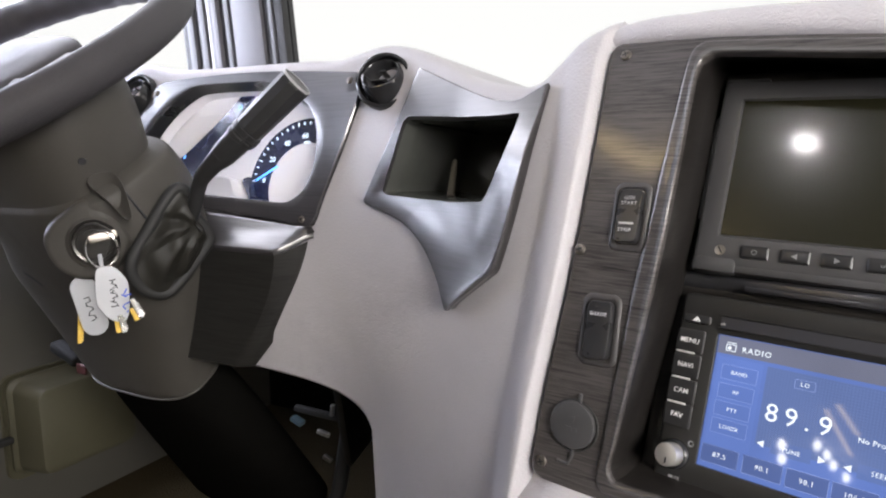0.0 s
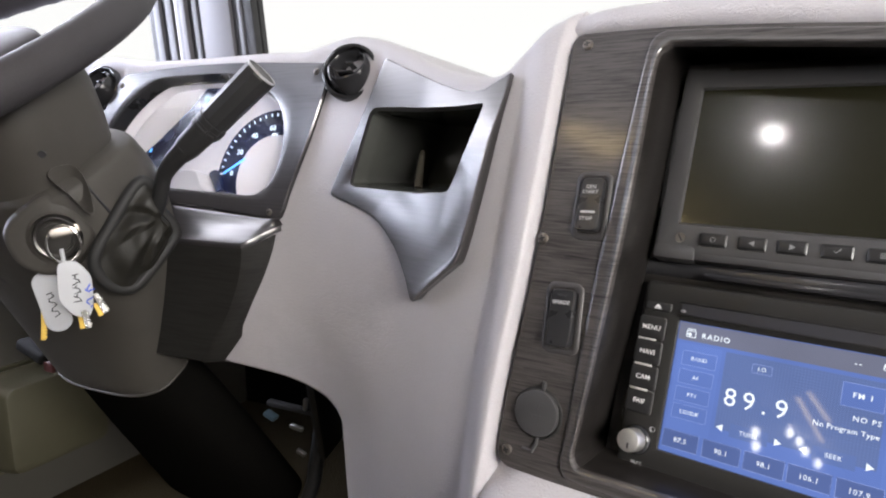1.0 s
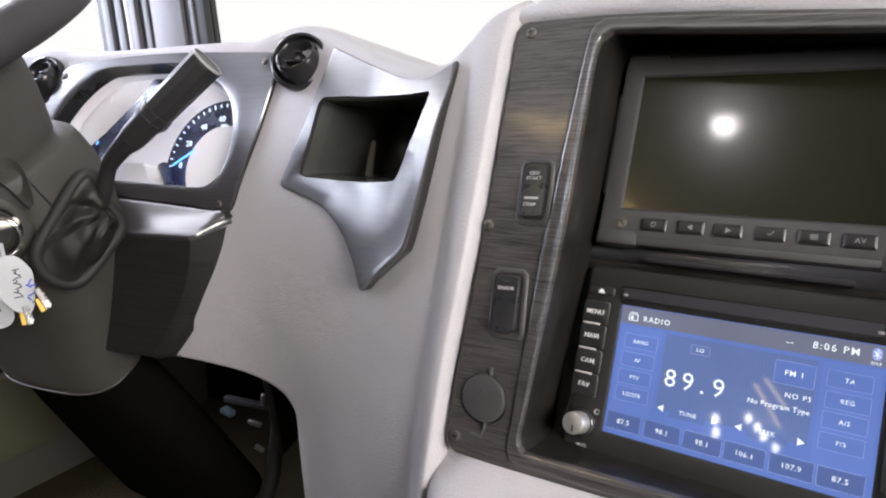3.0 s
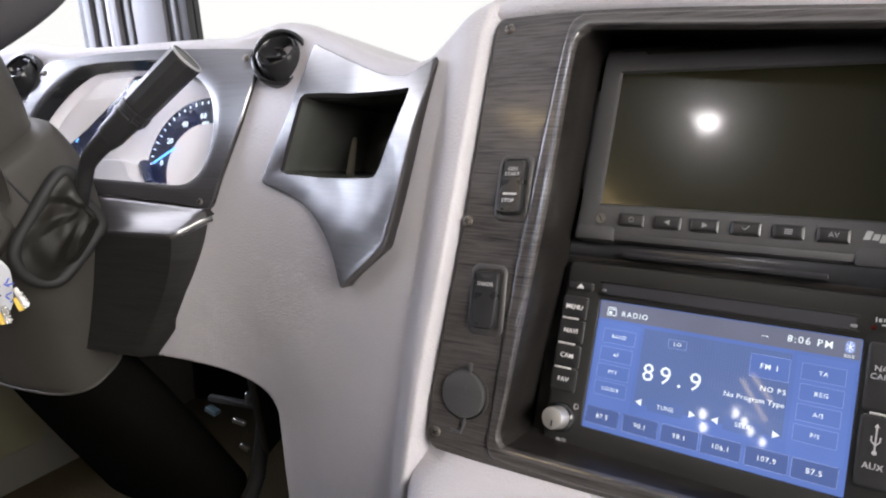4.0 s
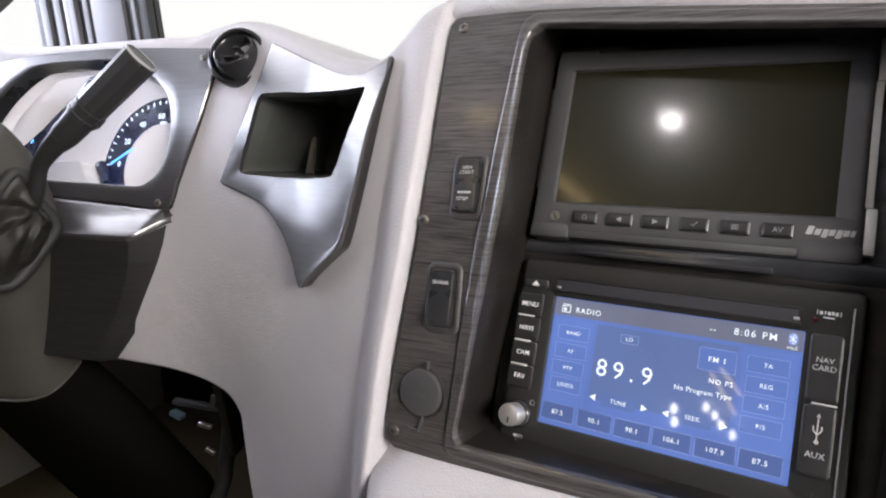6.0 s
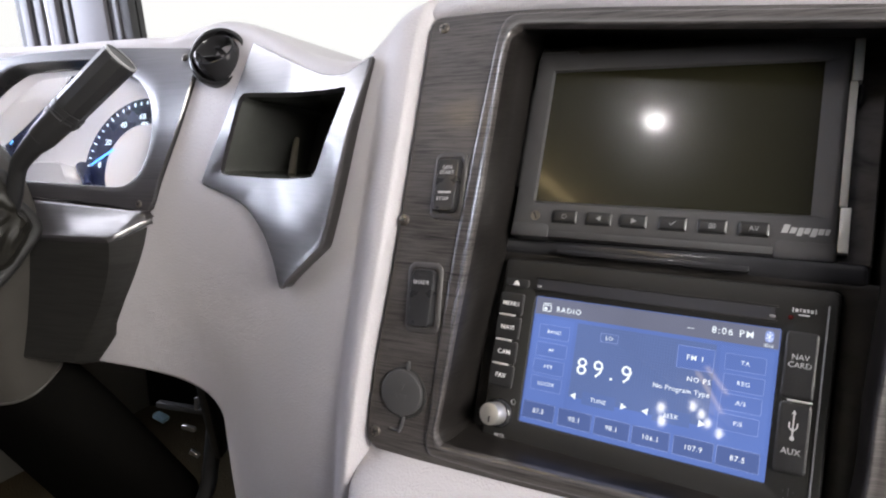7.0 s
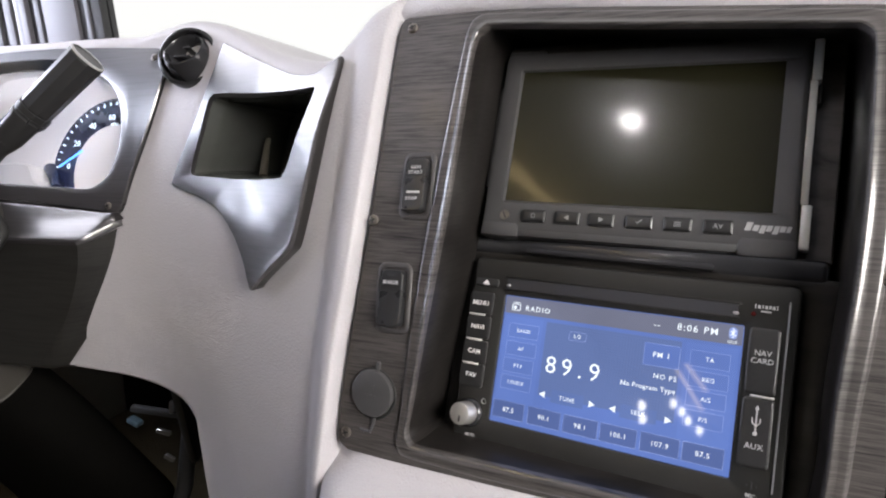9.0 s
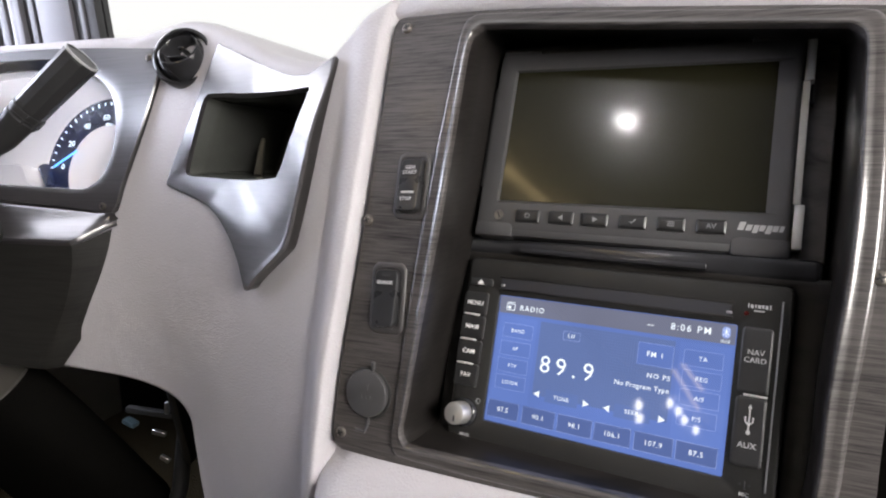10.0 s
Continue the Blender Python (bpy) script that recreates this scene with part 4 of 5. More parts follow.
# ---- switches and socket cap on the console trim ----
BEZEL = mottled(material("grey_bezel_plastic", (0.044, 0.041, 0.042), 0.42), (0.044, 0.041, 0.042), 60, bump=0.06)
PADDLE = mottled(material("grey_paddle_plastic", (0.018, 0.018, 0.0195), 0.30), (0.018, 0.018, 0.0195), 60, bump=0.06)
def rocker(u, z, w, h, lines):
    s = thing("rocker_switch", "dark grey rocker switch marked " + " ".join(t for t, _, _ in lines).lower() + " in the console trim", "switch", con_m(u, z, 0.0015, 1.0), group="console switches")
    gw, gh = w * 0.73, h * 0.84
    rows = []
    for g, r, lift in ((0.0, 0.0058, -0.001), (0.0, 0.0058, 0.0002), (0.0005, 0.0054, 0.0007), (0.0014, 0.0048, 0.0010)):
        rows.append([(x, y, lift) for x, y in rrect(w - 2 * g, h - 2 * g, r, 8)])
    for g, r, lift in ((-0.0006, 0.0042, 0.0010), (0.0, 0.0038, 0.0005), (0.0001, 0.0038, -0.004)):
        rows.append([(x, y, lift) for x, y in rrect(gw - 2 * g, gh - 2 * g, r, 8)])
    part("bezel", rings(rows), BEZEL, s, "smooth grey bezel")
    pw, ph = gw - 0.0020, gh - 0.0020

    def height(y):
        t = y / (ph / 2)
        return 0.0042 + 0.0012 * t * t - 0.0013 * t

    rows = [[(x, y, -0.003) for x, y in rrect(pw, ph, 0.0036, 8)]]
    for g, r, drop in ((0.0, 0.0036, 0.0016), (0.0002, 0.0034, 0.0007), (0.0006, 0.0031, 0.0001), (0.0014, 0.0026, 0.0), (0.0040, 0.0014, -0.0001)):
        rows.append([(x, y, height(y) - drop) for x, y in rrect(pw - 2 * g, ph - 2 * g, r, 8)])
    for k in (0.6, 0.2):
        rows.append([(x * k, y, height(y) + 0.0002) for x, y in rrect(pw - 0.008, ph - 0.008, 0.0014, 8)])
    r = part("rocker", rings(rows, True, True, True), PADDLE, s, "dark grey rocker paddle")
    part("switch_well", box(gw, gh, 0.001, at=(0, 0, -0.003)), BLACK, s)
    for text, y, size in lines:
        words(text, size, PRINT, r, pose(0, y, max(height(y + size), height(y - size)) + 0.0012, math.degrees(math.atan((0.0020 * y / (ph / 2) - 0.0009) / (ph / 2)))), name="switch_text", spread=1.1)
    if len(lines) > 1:
        part("indicator", box(0.0090, 0.0014, 0.0006, 0.0002, 1, at=(0, -0.0050, height(-0.005) + 0.0006)), PRINT, r, "pale indicator bar")
    return s


rocker(-0.2015, 0.7677, 0.0228, 0.0425, (("GEN\nSTART", 0.0090, 0.0032), ("STOP", -0.0095, 0.0032)))
rocker(-0.2103, 0.7000, 0.0245, 0.0440, (("SHADE", 0.0095, 0.0034),))
cap = thing("socket_cap", "dark round cap on a power socket in the trim", "cap", con_m(-0.2205, 0.6408, 0.0015))
part("cap_disc", lathe([(0.0148, -0.002), (0.0148, 0.0022), (0.0142, 0.0032), (0.0128, 0.0036), (0.0, 0.0038)], 44), HOUSING, cap)
part("groove", lathe([(0.0149, 0.0004), (0.0153, 0.0010), (0.0160, 0.0009), (0.0163, 0.0002)], 44, pose(0.0005, -0.0004, 0)), RUBBER, cap, "dark groove round the cap")
part("pull_tab", box(0.0022, 0.0060, 0.0026, 0.0006, 2, at=(0.0035, 0.0170, 0.0010)), HOUSING, cap)
part("tether", tube([(0.0015, -0.0150, 0.0010), (0.0010, -0.0200, 0.0008), (-0.0015, -0.0250, 0.0006), (-0.0085, -0.0245, 0.0004)], 0.0011, 8), HOUSING, cap, "rubber tether strap")
for k in (-1, 0, 1):
    part("mark", bar(0.0030 * k, -0.0018, 0.0018, 0.0022, 0.0038, 0.0003), HOUSING, cap)
part("mark", bar(0.0012, 0.0042, 0.0020, 0.0030, 0.0038, 0.0003, 0.3), HOUSING, cap)
for u, z in ((-0.2240, 0.8680), (-0.2305, 0.7460), (-0.2400, 0.6125), (0.0441, 0.7312)):
    screw_thing(con_m(u, z, 0.0015))


# ---- instrument cluster ----
def on_skin(x, z, lift=0.0):
    d = z - 0.75
    n = Vector((0.1, -1, 0.2 + 1.7 * d)).normalized()
    return Vector((x, skin_y(x, z), z)) + n * lift


def skin_m(x, z, lift=0.0):
    n = Vector((0.0, -1, 0.2 + 1.7 * (z - 0.75))).normalized()
    r = Vector((1, 0, 0))
    m = Matrix((r, n.cross(r), n)).transposed().to_4x4()
    m.translation = on_skin(x, z, lift)
    return m


CL_IN = [(-0.697, 0.812), (-0.688, 0.832), (-0.668, 0.855), (-0.645, 0.8705), (-0.625, 0.8745), (-0.58, 0.8750), (-0.54, 0.8735), (-0.505, 0.8635), (-0.476, 0.8455), (-0.4625, 0.823), (-0.4595, 0.795), (-0.4675, 0.772), (-0.482, 0.7600), (-0.50, 0.7570), (-0.56, 0.7600), (-0.63, 0.7640), (-0.685, 0.7720), (-0.699, 0.788)]
n_cl = 180
co, ci = matched(CL_OUT, n_cl, -0.58, 0.815), matched(CL_IN, n_cl, -0.58, 0.815)
loops = [[on_skin(p.x, p.y, -0.004) for p in co], [on_skin(p.x, p.y, 0.0035) for p in co]]
for k in (0.03, 0.35, 0.7, 0.93):
    loops.append([on_skin(*o.lerp(i, k).xy, 0.0048) for o, i in zip(co, ci)])
loops += [[on_skin(*o.lerp(i, 0.985).xy, 0.0042) for o, i in zip(co, ci)], [on_skin(p.x, p.y, 0.0018) for p in ci]]
def inward(depth, k):
    return [on_skin(p.x + (-0.58 - p.x) * k, p.y + (0.815 - p.y) * k, -depth) for p in ci]


# black side face paints the shadow line between surround and skin
part("cluster_shadow_edge", rings(loops[:2]), SATIN, dash, "edge of the surround, black in place of a shadow line")
part("cluster_trim", rings(loops[1:]), GLOSSTRIM, dash, "charcoal wood-look surround of the instruments")
part("cluster_reveal", rings([inward(-0.0018, 0.0), inward(0.004, 0.012), inward(0.013, 0.026)]), SATIN, dash, "black inner edge of the surround")

cluster = thing("instrument_cluster", "silver instrument cluster with dark crescent dials and lit pointers", "gauge cluster", skin_m(-0.575, 0.815, 0.0))
SILVERFACE = mottled(material("pale_silver_dial_face", (0.60, 0.59, 0.63), 0.4), (0.60, 0.59, 0.63), 30, amount=0.05, bump=0.0)
part("face_collar", rings([[skin_m(-0.575, 0.815, 0.0).inverted() @ v for v in inward(d, k)] for d, k in ((0.0125, 0.030), (0.0132, 0.034), (0.0255, 0.046))]), SILVERFACE, cluster, "pale silver collar round the dials")
part("face_plate", box(0.262, 0.135, 0.003, at=(0, 0, -0.0255)), SILVERFACE, cluster, "pale silver dial plate")
DIAL = mottled(material("blue_black_dial", (0.012, 0.016, 0.045), 0.25, coat=0.5), (0.012, 0.016, 0.045), 40, bump=0.0)
DIALBLUE = glowing("lit_blue_pointer", (0.12, 0.42, 1.0), 2.5)
DIALWHITE = glowing("lit_white_marks", (0.75, 0.88, 1.0), 1.6)


def crescent(cx, cy, r0, r1, a0, a1, z, taper=1.0, n=40):
    a = [radians(a0 + (a1 - a0) * k / n) for k in range(n + 1)]
    mid_r = (r0 + r1) / 2
    inner, outer = [], []
    for k, t in enumerate(a):
        f = min(1.0, (0.25 + 3.5 * min(k, n - k) / n)) if taper else 1.0
        h = (r1 - r0) / 2 * f
        inner.append((cx + (r1 - 2 * h) * math.cos(t), cy + (r1 - 2 * h) * math.sin(t)))
        outer.append((cx + r1 * math.cos(t), cy + r1 * math.sin(t)))
    bm = bmesh.new()
    vs = [[bm.verts.new((x, y, zz)) for x, y in row] for row in (inner, outer) for zz in (z,)]
    top = [[bm.verts.new((x, y, z + 0.0008)) for x, y in row] for row in (inner, outer)]
    for k in range(n):
        bm.faces.new((top[0][k], top[0][k + 1], top[1][k + 1], top[1][k]))
        bm.faces.new((vs[1][k], vs[1][k + 1], top[1][k + 1], top[1][k]))
        bm.faces.new((vs[0][k], top[0][k], top[0][k + 1], vs[0][k + 1]))
    return bm


# speedometer
SX, SY = 0.0850, -0.0370
speedo = part("speedometer_dial", crescent(SX, SY, 0.044, 0.0695, 215, 78, -0.024, 0), DIAL, cluster, "blue-black crescent speedometer dial")
for k in range(17):
    t = radians(184 - 6.6 * k)
    long_mark = k % 4 == 0
    part("tick", box(0.0040 if long_mark else 0.0028, 0.0011, 0.0005, m=pose(SX + 0.0645 * math.cos(t), SY + 0.0645 * math.sin(t), -0.0228) @ Matrix.Rotation(t, 4, "Z")), DIALWHITE, speedo)
for k, num in enumerate(("0", "20", "40", "60", "80")):
    t = radians(176 - 26.5 * k)
    words(num, 0.0080, DIALWHITE, speedo, pose(SX + 0.0510 * math.cos(t), SY + 0.0510 * math.sin(t), -0.0229), name="dial_number")
t = radians(170)
part("pointer", box(0.030, 0.0018, 0.0012, 0.0003, 1, m=pose(SX - 0.046, SY + 0.0105, -0.020) @ Matrix.Rotation(radians(31), 4, "Z")), DIALBLUE, speedo, "lit blue pointer")
for k in range(9):
    t = radians(68 - 13 * k)
    part("faint_tick", box(0.0030, 0.0007, 0.0003, m=pose(SX + 0.0400 * math.cos(t), SY + 0.0400 * math.sin(t), -0.0236) @ Matrix.Rotation(t, 4, "Z")), PRINT, speedo)
words("MPH", 0.0040, DIALWHITE, speedo, pose(SX - 0.002, SY + 0.0440, -0.0229), name="dial_number")
# a reflection across the face, built as a dark band with lit symbols, mostly behind the lever
band = [(0.0055, 0.0640), (-0.0204, 0.0310), (-0.0503, -0.0051), (-0.066, -0.0233), (-0.075, -0.040), (-0.118, -0.040), (-0.1095, -0.0205), (-0.0787, 0.0026), (-0.0389, 0.0378), (-0.0154, 0.0640)]
dark_band = part("reflection_band", flat(band, -0.024, -0.0232), DIAL, cluster, "blue-black band in place of a reflection, with small lit symbols")
for x, y in ((-0.0173, 0.0468), (-0.0893, -0.0092)):
    part("symbol", box(0.0050, 0.0016, 0.0005, 0.0004, 1, m=pose(x, y, -0.0228, 0, 0, 50)), DIALBLUE, dark_band, "small lit blue symbol")
# raised silver pod at the lower edge
pod = [(-0.085, -0.060), (-0.078, -0.046), (-0.062, -0.0375), (-0.03, -0.0345), (0.0005, -0.0350), (0.009, -0.0420), (0.014, -0.0500), (0.026, -0.0570), (0.03, -0.062)]
pts = [tuple(p.xy) for p in smooth_path([(*p, 0) for p in pod], 6)]
bm = rings([[(x, y, -0.0235) for x, y in pts], [(x, y, -0.006) for x, y in pts], [(x * 0.99, y - 0.0015, -0.004) for x, y in pts], [(x * 0.99, -0.062, -0.004) for x, y in pts]], False)
part("lower_pod", bm, SILVERFACE, cluster, "raised silver pod")
part("reset_stem", tube([(0.0126, -0.0352, -0.022), (0.0220, -0.0440, -0.019), (0.0300, -0.0550, -0.016)], [0.006, 0.0055, 0.004], 12), DIAL, cluster)
GLASS = material("clear_lens", (1, 1, 1), 0.02)
GLASS.node_tree.nodes["Principled BSDF"].inputs["Transmission Weight"].default_value = 1.0
GLASS.node_tree.nodes["Principled BSDF"].inputs["IOR"].default_value = 1.12
lens_pts = [((p.x + 0.575), (p.y - 0.815) * 1.03) for p in ci]
bm = flat([(x * 0.985, y * 0.985) for x, y in lens_pts], -0.0125, -0.0113)
lens = part("lens", bm, GLASS, cluster, "clear plastic lens")
lens.visible_shadow = False

for x, z in ((-0.4325, 0.8700), (-0.4660, 0.7420), (-0.6900, 0.8680)):
    screw_thing(skin_m(x, z, 0.0046), 0.0034)

# sloping ledge and box under the instruments
def ledge_back(x):
    return 0.7375 + 0.0125 * max(0.0, min(1.0, (-0.47 - x) / 0.19))


rows, fronts = [], []
for k in range(49):
    x = -0.735 + 0.283 * k / 48
    f = soft(-0.452, -0.476, x)
    zb = ledge_back(x)
    yb = skin_y(x, zb)
    yf = yb - 0.004 + (0.4340 - yb) * f
    zf = zb - 0.006 - (zb - 0.006 - 0.7174) * f
    rows.append([Vector((x, yb + 0.006, zb + 0.002)), Vector((x, yb - 0.0035, zb)), Vector((x, yb - 0.006, zb - 0.0025 * f))]
                + [Vector((x, yb - 0.006 + (yf + 0.003 - yb + 0.006) * t, zb - 0.0025 * f + (zf - zb + 0.0025 * f) * t ** 0.85)) for t in (0.2, 0.4, 0.6, 0.8, 1.0)]
                + [Vector((x, yf + 0.0008, zf - 0.0007)), Vector((x, yf, zf - 0.0030)), Vector((x, yf + 0.0010, zf - 0.0058))])
    fronts.append((x, yf, zf - 0.0055, f))
part("cluster_ledge", rings([[r[j] for r in rows] for j in range(len(rows[0]))], False), GLOSSTRIM, dash, "glossy sloping ledge below the instruments")
rows = []
for x, yf, z0, f in fronts:
    row = []
    for j in range(9):
        t = j / 8
        z = z0 + (0.5915 - z0) * t
        xx = x - 0.075 * t ** 1.5 * soft(-0.62, -0.45, x)
        row.append(Vector((xx, yf + 0.0015 + (skin_y(xx, 0.592) - 0.013 - yf) * t + 0.010 * (1 - f), z)))
    row.append(row[-1] + Vector((0, 0.004, -0.003)))
    row.append(row[-1] + Vector((0, 0.05, -0.002)))
    rows.append(row)
part("cluster_box", rings([[r[j] for r in rows] for j in range(11)], False), GRAINBOX, dash, "dark grained box under the instruments")


# ---- air vents ----
def air_vent(m, label):
    v = thing("air_vent", label, "air vent", m, group="dash air vents")
    part("ring", lathe([(0.0262, -0.004), (0.0264, 0.0015), (0.0257, 0.0036), (0.0240, 0.0046), (0.0226, 0.0040), (0.0216, 0.001), (0.0208, -0.012)], 56), GLOSSBLACK, v, "glossy black outer ring")
    part("throat", lathe([(0.0204, -0.003), (0.0200, -0.026), (0.0, -0.027)], 40), SATIN, v)
    # turned ball with a cut-out mouth
    turned = pose(0, 0, 0.001, -24, -10, 0)
    ball = part("ball", lathe([(0.0196, -0.010), (0.0199, -0.001), (0.0192, 0.0060), (0.0178, 0.0092), (0.0166, 0.0098), (0.0158, 0.0088), (0.0152, 0.002), (0.0142, -0.012), (0.0, -0.013)], 48, turned), GLOSSBLACK, v, "glossy black swivel ball")
    for dy in (-0.0048, 0.0062):
        part("vane", box(0.0290 - 600 * dy * dy, 0.0016, 0.0150, 0.0006, 2, m=turned @ pose(0, dy, 0.0010, 18, 0, 6)), GLOSSBLACK, ball)
    return v


air_vent(skin_m(-0.3885, 0.8665, 0.005) @ pose(0, 0, 0, 4, 14, 0), "round glossy black air vent beside the instruments")
air_vent(skin_m(-0.7215, 0.8665, 0.002) @ pose(0, 0, 0, 4, 6, 0), "round glossy black air vent at the dash's outer end")

# ---- open storage bin with pointed trim ----
CORD = mottled(material("brown_cord", (0.075, 0.066, 0.048), 0.7), (0.075, 0.066, 0.048), 90)
LINING = mottled(material("glossy_black_lining", (0.055, 0.057, 0.052), 0.14), (0.055, 0.057, 0.052), 30, bump=0.03, rough_var=0.04)
BIN_IN = [(-0.3560, 0.8280), (-0.3520, 0.8330), (-0.3450, 0.8345), (-0.300, 0.8320), (-0.2480, 0.8305), (-0.2335, 0.8310), (-0.2305, 0.8280), (-0.2370, 0.8020), (-0.2480, 0.7780), (-0.2520, 0.7725), (-0.2580, 0.7700), (-0.300, 0.7690), (-0.3550, 0.7695), (-0.3660, 0.7705), (-0.3680, 0.7760), (-0.3620, 0.8000)]
n_b = 200
bo, bi = matched(BIN_OUT, n_b, -0.295, 0.800, 5), matched(BIN_IN, n_b, -0.295, 0.800, 5)


BIN_RIDGE = [(-0.2120, 0.8525), (-0.2110, 0.8490), (-0.2160, 0.8150), (-0.2210, 0.7800), (-0.2270, 0.7480), (-0.2325, 0.7275), (-0.2400, 0.7195), (-0.2665, 0.6985), (-0.2735, 0.6915)]


def chain_distance(x, z, chain):
    """How far a point lies from a line of points."""
    p, near = Vector((x, z)), 1.0
    for a, b in zip(chain, chain[1:]):
        a, b = Vector(a), Vector(b)
        t = max(0.0, min(1.0, (p - a).dot(b - a) / (b - a).length_squared))
        near = min(near, (a + (b - a) * t - p).length)
    return near


def bin_lift(x, z):
    """How far the trim stands proud of the skin: a ridge along the right side and the point, a dip below the opening."""
    near = chain_distance(x, z, BIN_RIDGE)
    edge = chain_distance(x, z, BIN_OUT + BIN_OUT[:1])
    ridge = 0.0140 * max(0.0, 1 - near / 0.085) ** 1.15 * (1 - 0.8 * soft(0.79, 0.85, z))
    dip = 0.003 * soft(0.722, 0.768, z) * soft(0.800, 0.772, z) * soft(0.006, 0.030, edge)
    return 0.003 + ridge - dip


def bin_point(x, z, lift):
    """A point of the trim; where it dips below the skin it keeps clear of the outer face."""
    return on_skin(x + 0.62 * min(0.0, lift), z, lift)


ridge = [bin_lift(p.x, p.y) for p in bo]
lower = [bin_lift(p.x, p.y) for p in bi]
loops = [[on_skin(p.x, p.y, -0.004) for p in bo], [on_skin(p.x, p.y, r * 0.80) for p, r in zip(bo, ridge)]]
loops.append([on_skin(*o.lerp(i, 0.02).xy, r * 0.97 + 0.0004) for o, i, r in zip(bo, bi, ridge)])
STEPS = 24
for k in range(STEPS + 1):
    row = [o.lerp(i, 0.05 + 0.93 * k / STEPS) for o, i in zip(bo, bi)]
    loops.append([bin_point(p.x, p.y, bin_lift(p.x, p.y) + 0.0006) for p in row])
loops.append([bin_point(p.x, p.y, w - 0.0012) for p, w in zip(bi, lower)])
loops.append([bin_point(p.x * 0.985 - 0.295 * 0.015, p.y * 0.985 + 0.8 * 0.015, w - 0.006) for p, w in zip(bi, lower)])
part("bin_trim", rings(loops[1:]), GLOSSTRIM, dash, "glossy charcoal trim that runs to a point")
# same trim seen from its unlit side; that shade is given by the dark grain
part("bin_flank", rings(loops[:2]), SHADEGRAIN, dash, "outer edge of the pointed trim, shaded by a darker colour")
loops = []
for depth, k in ((0.0, 0.985), (0.002, 0.975), (0.009, 0.925), (0.012, 0.915), (0.04, 0.905), (0.07, 0.89), (0.085, 0.85)):
    loops.append([bin_point(-0.295 + (p.x + 0.295) * k, 0.80 + (p.y - 0.80) * k, w * (1 - depth / 0.085) - 0.006) + Vector((0.02 * depth / 0.085, depth, -0.006 * depth / 0.085)) for p, w in zip(bi, lower)])
part("bin_lining", rings(loops, cap_last=True), LINING, dash, "black lining of the open bin")
cord = thing("cable_end", "thin brown cable end lying in the open bin", "cable", Matrix.Translation((-0.3143, 0.4745, 0.768)))
part("cable", tube(smooth_path([(0, 0, 0), (-0.003, 0.009, 0.012), (-0.0065, 0.019, 0.024), (-0.0082, 0.0246, 0.030)], 5), [0.0036 - 0.0001 * k for k in range(16)], 10), CORD, cord)

# ---- steering column ----
WM = Matrix.Translation((-0.742, 0.335, 0.883)) @ Matrix.Rotation(radians(33), 4, "X")
CM = Matrix.Translation((-0.700, 0.310, 0.875)) @ Matrix.Rotation(radians(32), 4, "X")
column = thing("steering_column", "dark grey plastic steering column with ignition lock", "steering column", CM)


def column_section(z, hw, y0, y1, cx=0.01, e=2.8, n=56):
    cy, hh = (y0 + y1) / 2, (y1 - y0) / 2
    out = []
    for k in range(n):
        a = 2 * math.pi * k / n
        c, s = math.cos(a), math.sin(a)
        out.append((cx + hw * math.copysign(abs(c) ** (2 / e), c), cy + hh * math.copysign(abs(s) ** (2 / e), s), z))
    return out


def loft(rows, e=2.8, cap0=True, cap1=True, sub=5):
    k = [tuple(r) for r in rows]
    path = smooth_path([Vector((r[0], r[1], 0)) for r in k], sub)
    ys = smooth_path([Vector((r[2], r[3], r[4])) for r in k], sub)
    return rings([column_section(p.x, p.y, q.x, q.y, q.z, e) for p, q in zip(path, ys)], True, cap0, cap1)


part("upper_shroud", loft([(-0.012, 0.085, -0.045, 0.062, 0.010), (-0.03, 0.106, -0.052, 0.072, 0.014), (-0.07, 0.106, -0.056, 0.068, 0.014), (-0.112, 0.100, -0.060, 0.060, 0.012)], 3.2), COLUMN, column, "grey upper column shroud")
part("column_cover", loft([(-0.096, 0.092, -0.055, 0.060, 0.014), (-0.104, 0.106, -0.060, 0.070, 0.018), (-0.114, 0.111, -0.062, 0.075, 0.020), (-0.155, 0.114, -0.063, 0.077, 0.020), (-0.20, 0.115 + 0.012, -0.062, 0.066, 0.016 - 0.012), (-0.25, 0.120, -0.062, 0.048, -0.005), (-0.30, 0.106, -0.066, 0.030, -0.010), (-0.345, 0.093, -0.071, 0.018, -0.012), (-0.358, 0.090, -0.070, 0.012, -0.012)], 3.0), COLUMN, column, "grey lower column cover")
part("cover_lip", tube([Vector(p) for p in column_section(-0.3585, 0.0915, -0.0712, 0.013, -0.012, 3.0)] + [Vector(column_section(-0.3585, 0.0915, -0.0712, 0.013, -0.012, 3.0)[0])], 0.0014, 8, False), COLUMN, column, "pale worn lower lip of the cover")
part("column_tube", loft([(-0.340, 0.084, -0.064, 0.012, -0.012), (-0.355, 0.086, -0.066, 0.014, -0.012), (-0.37, 0.088, -0.065, 0.020, -0.012), (-0.42, 0.100, -0.063, 0.026, -0.016), (-0.50, 0.112, -0.060, 0.030, -0.020), (-0.64, 0.125, -0.056, 0.034, -0.024)], 2.6), FOOTSHADE, column, "dark lower column sleeve")

# ---- steering wheel ----
wheel = thing("steering_wheel", "grey vinyl steering wheel with moulded finger grips", "steering wheel", WM)
R_W = 0.195


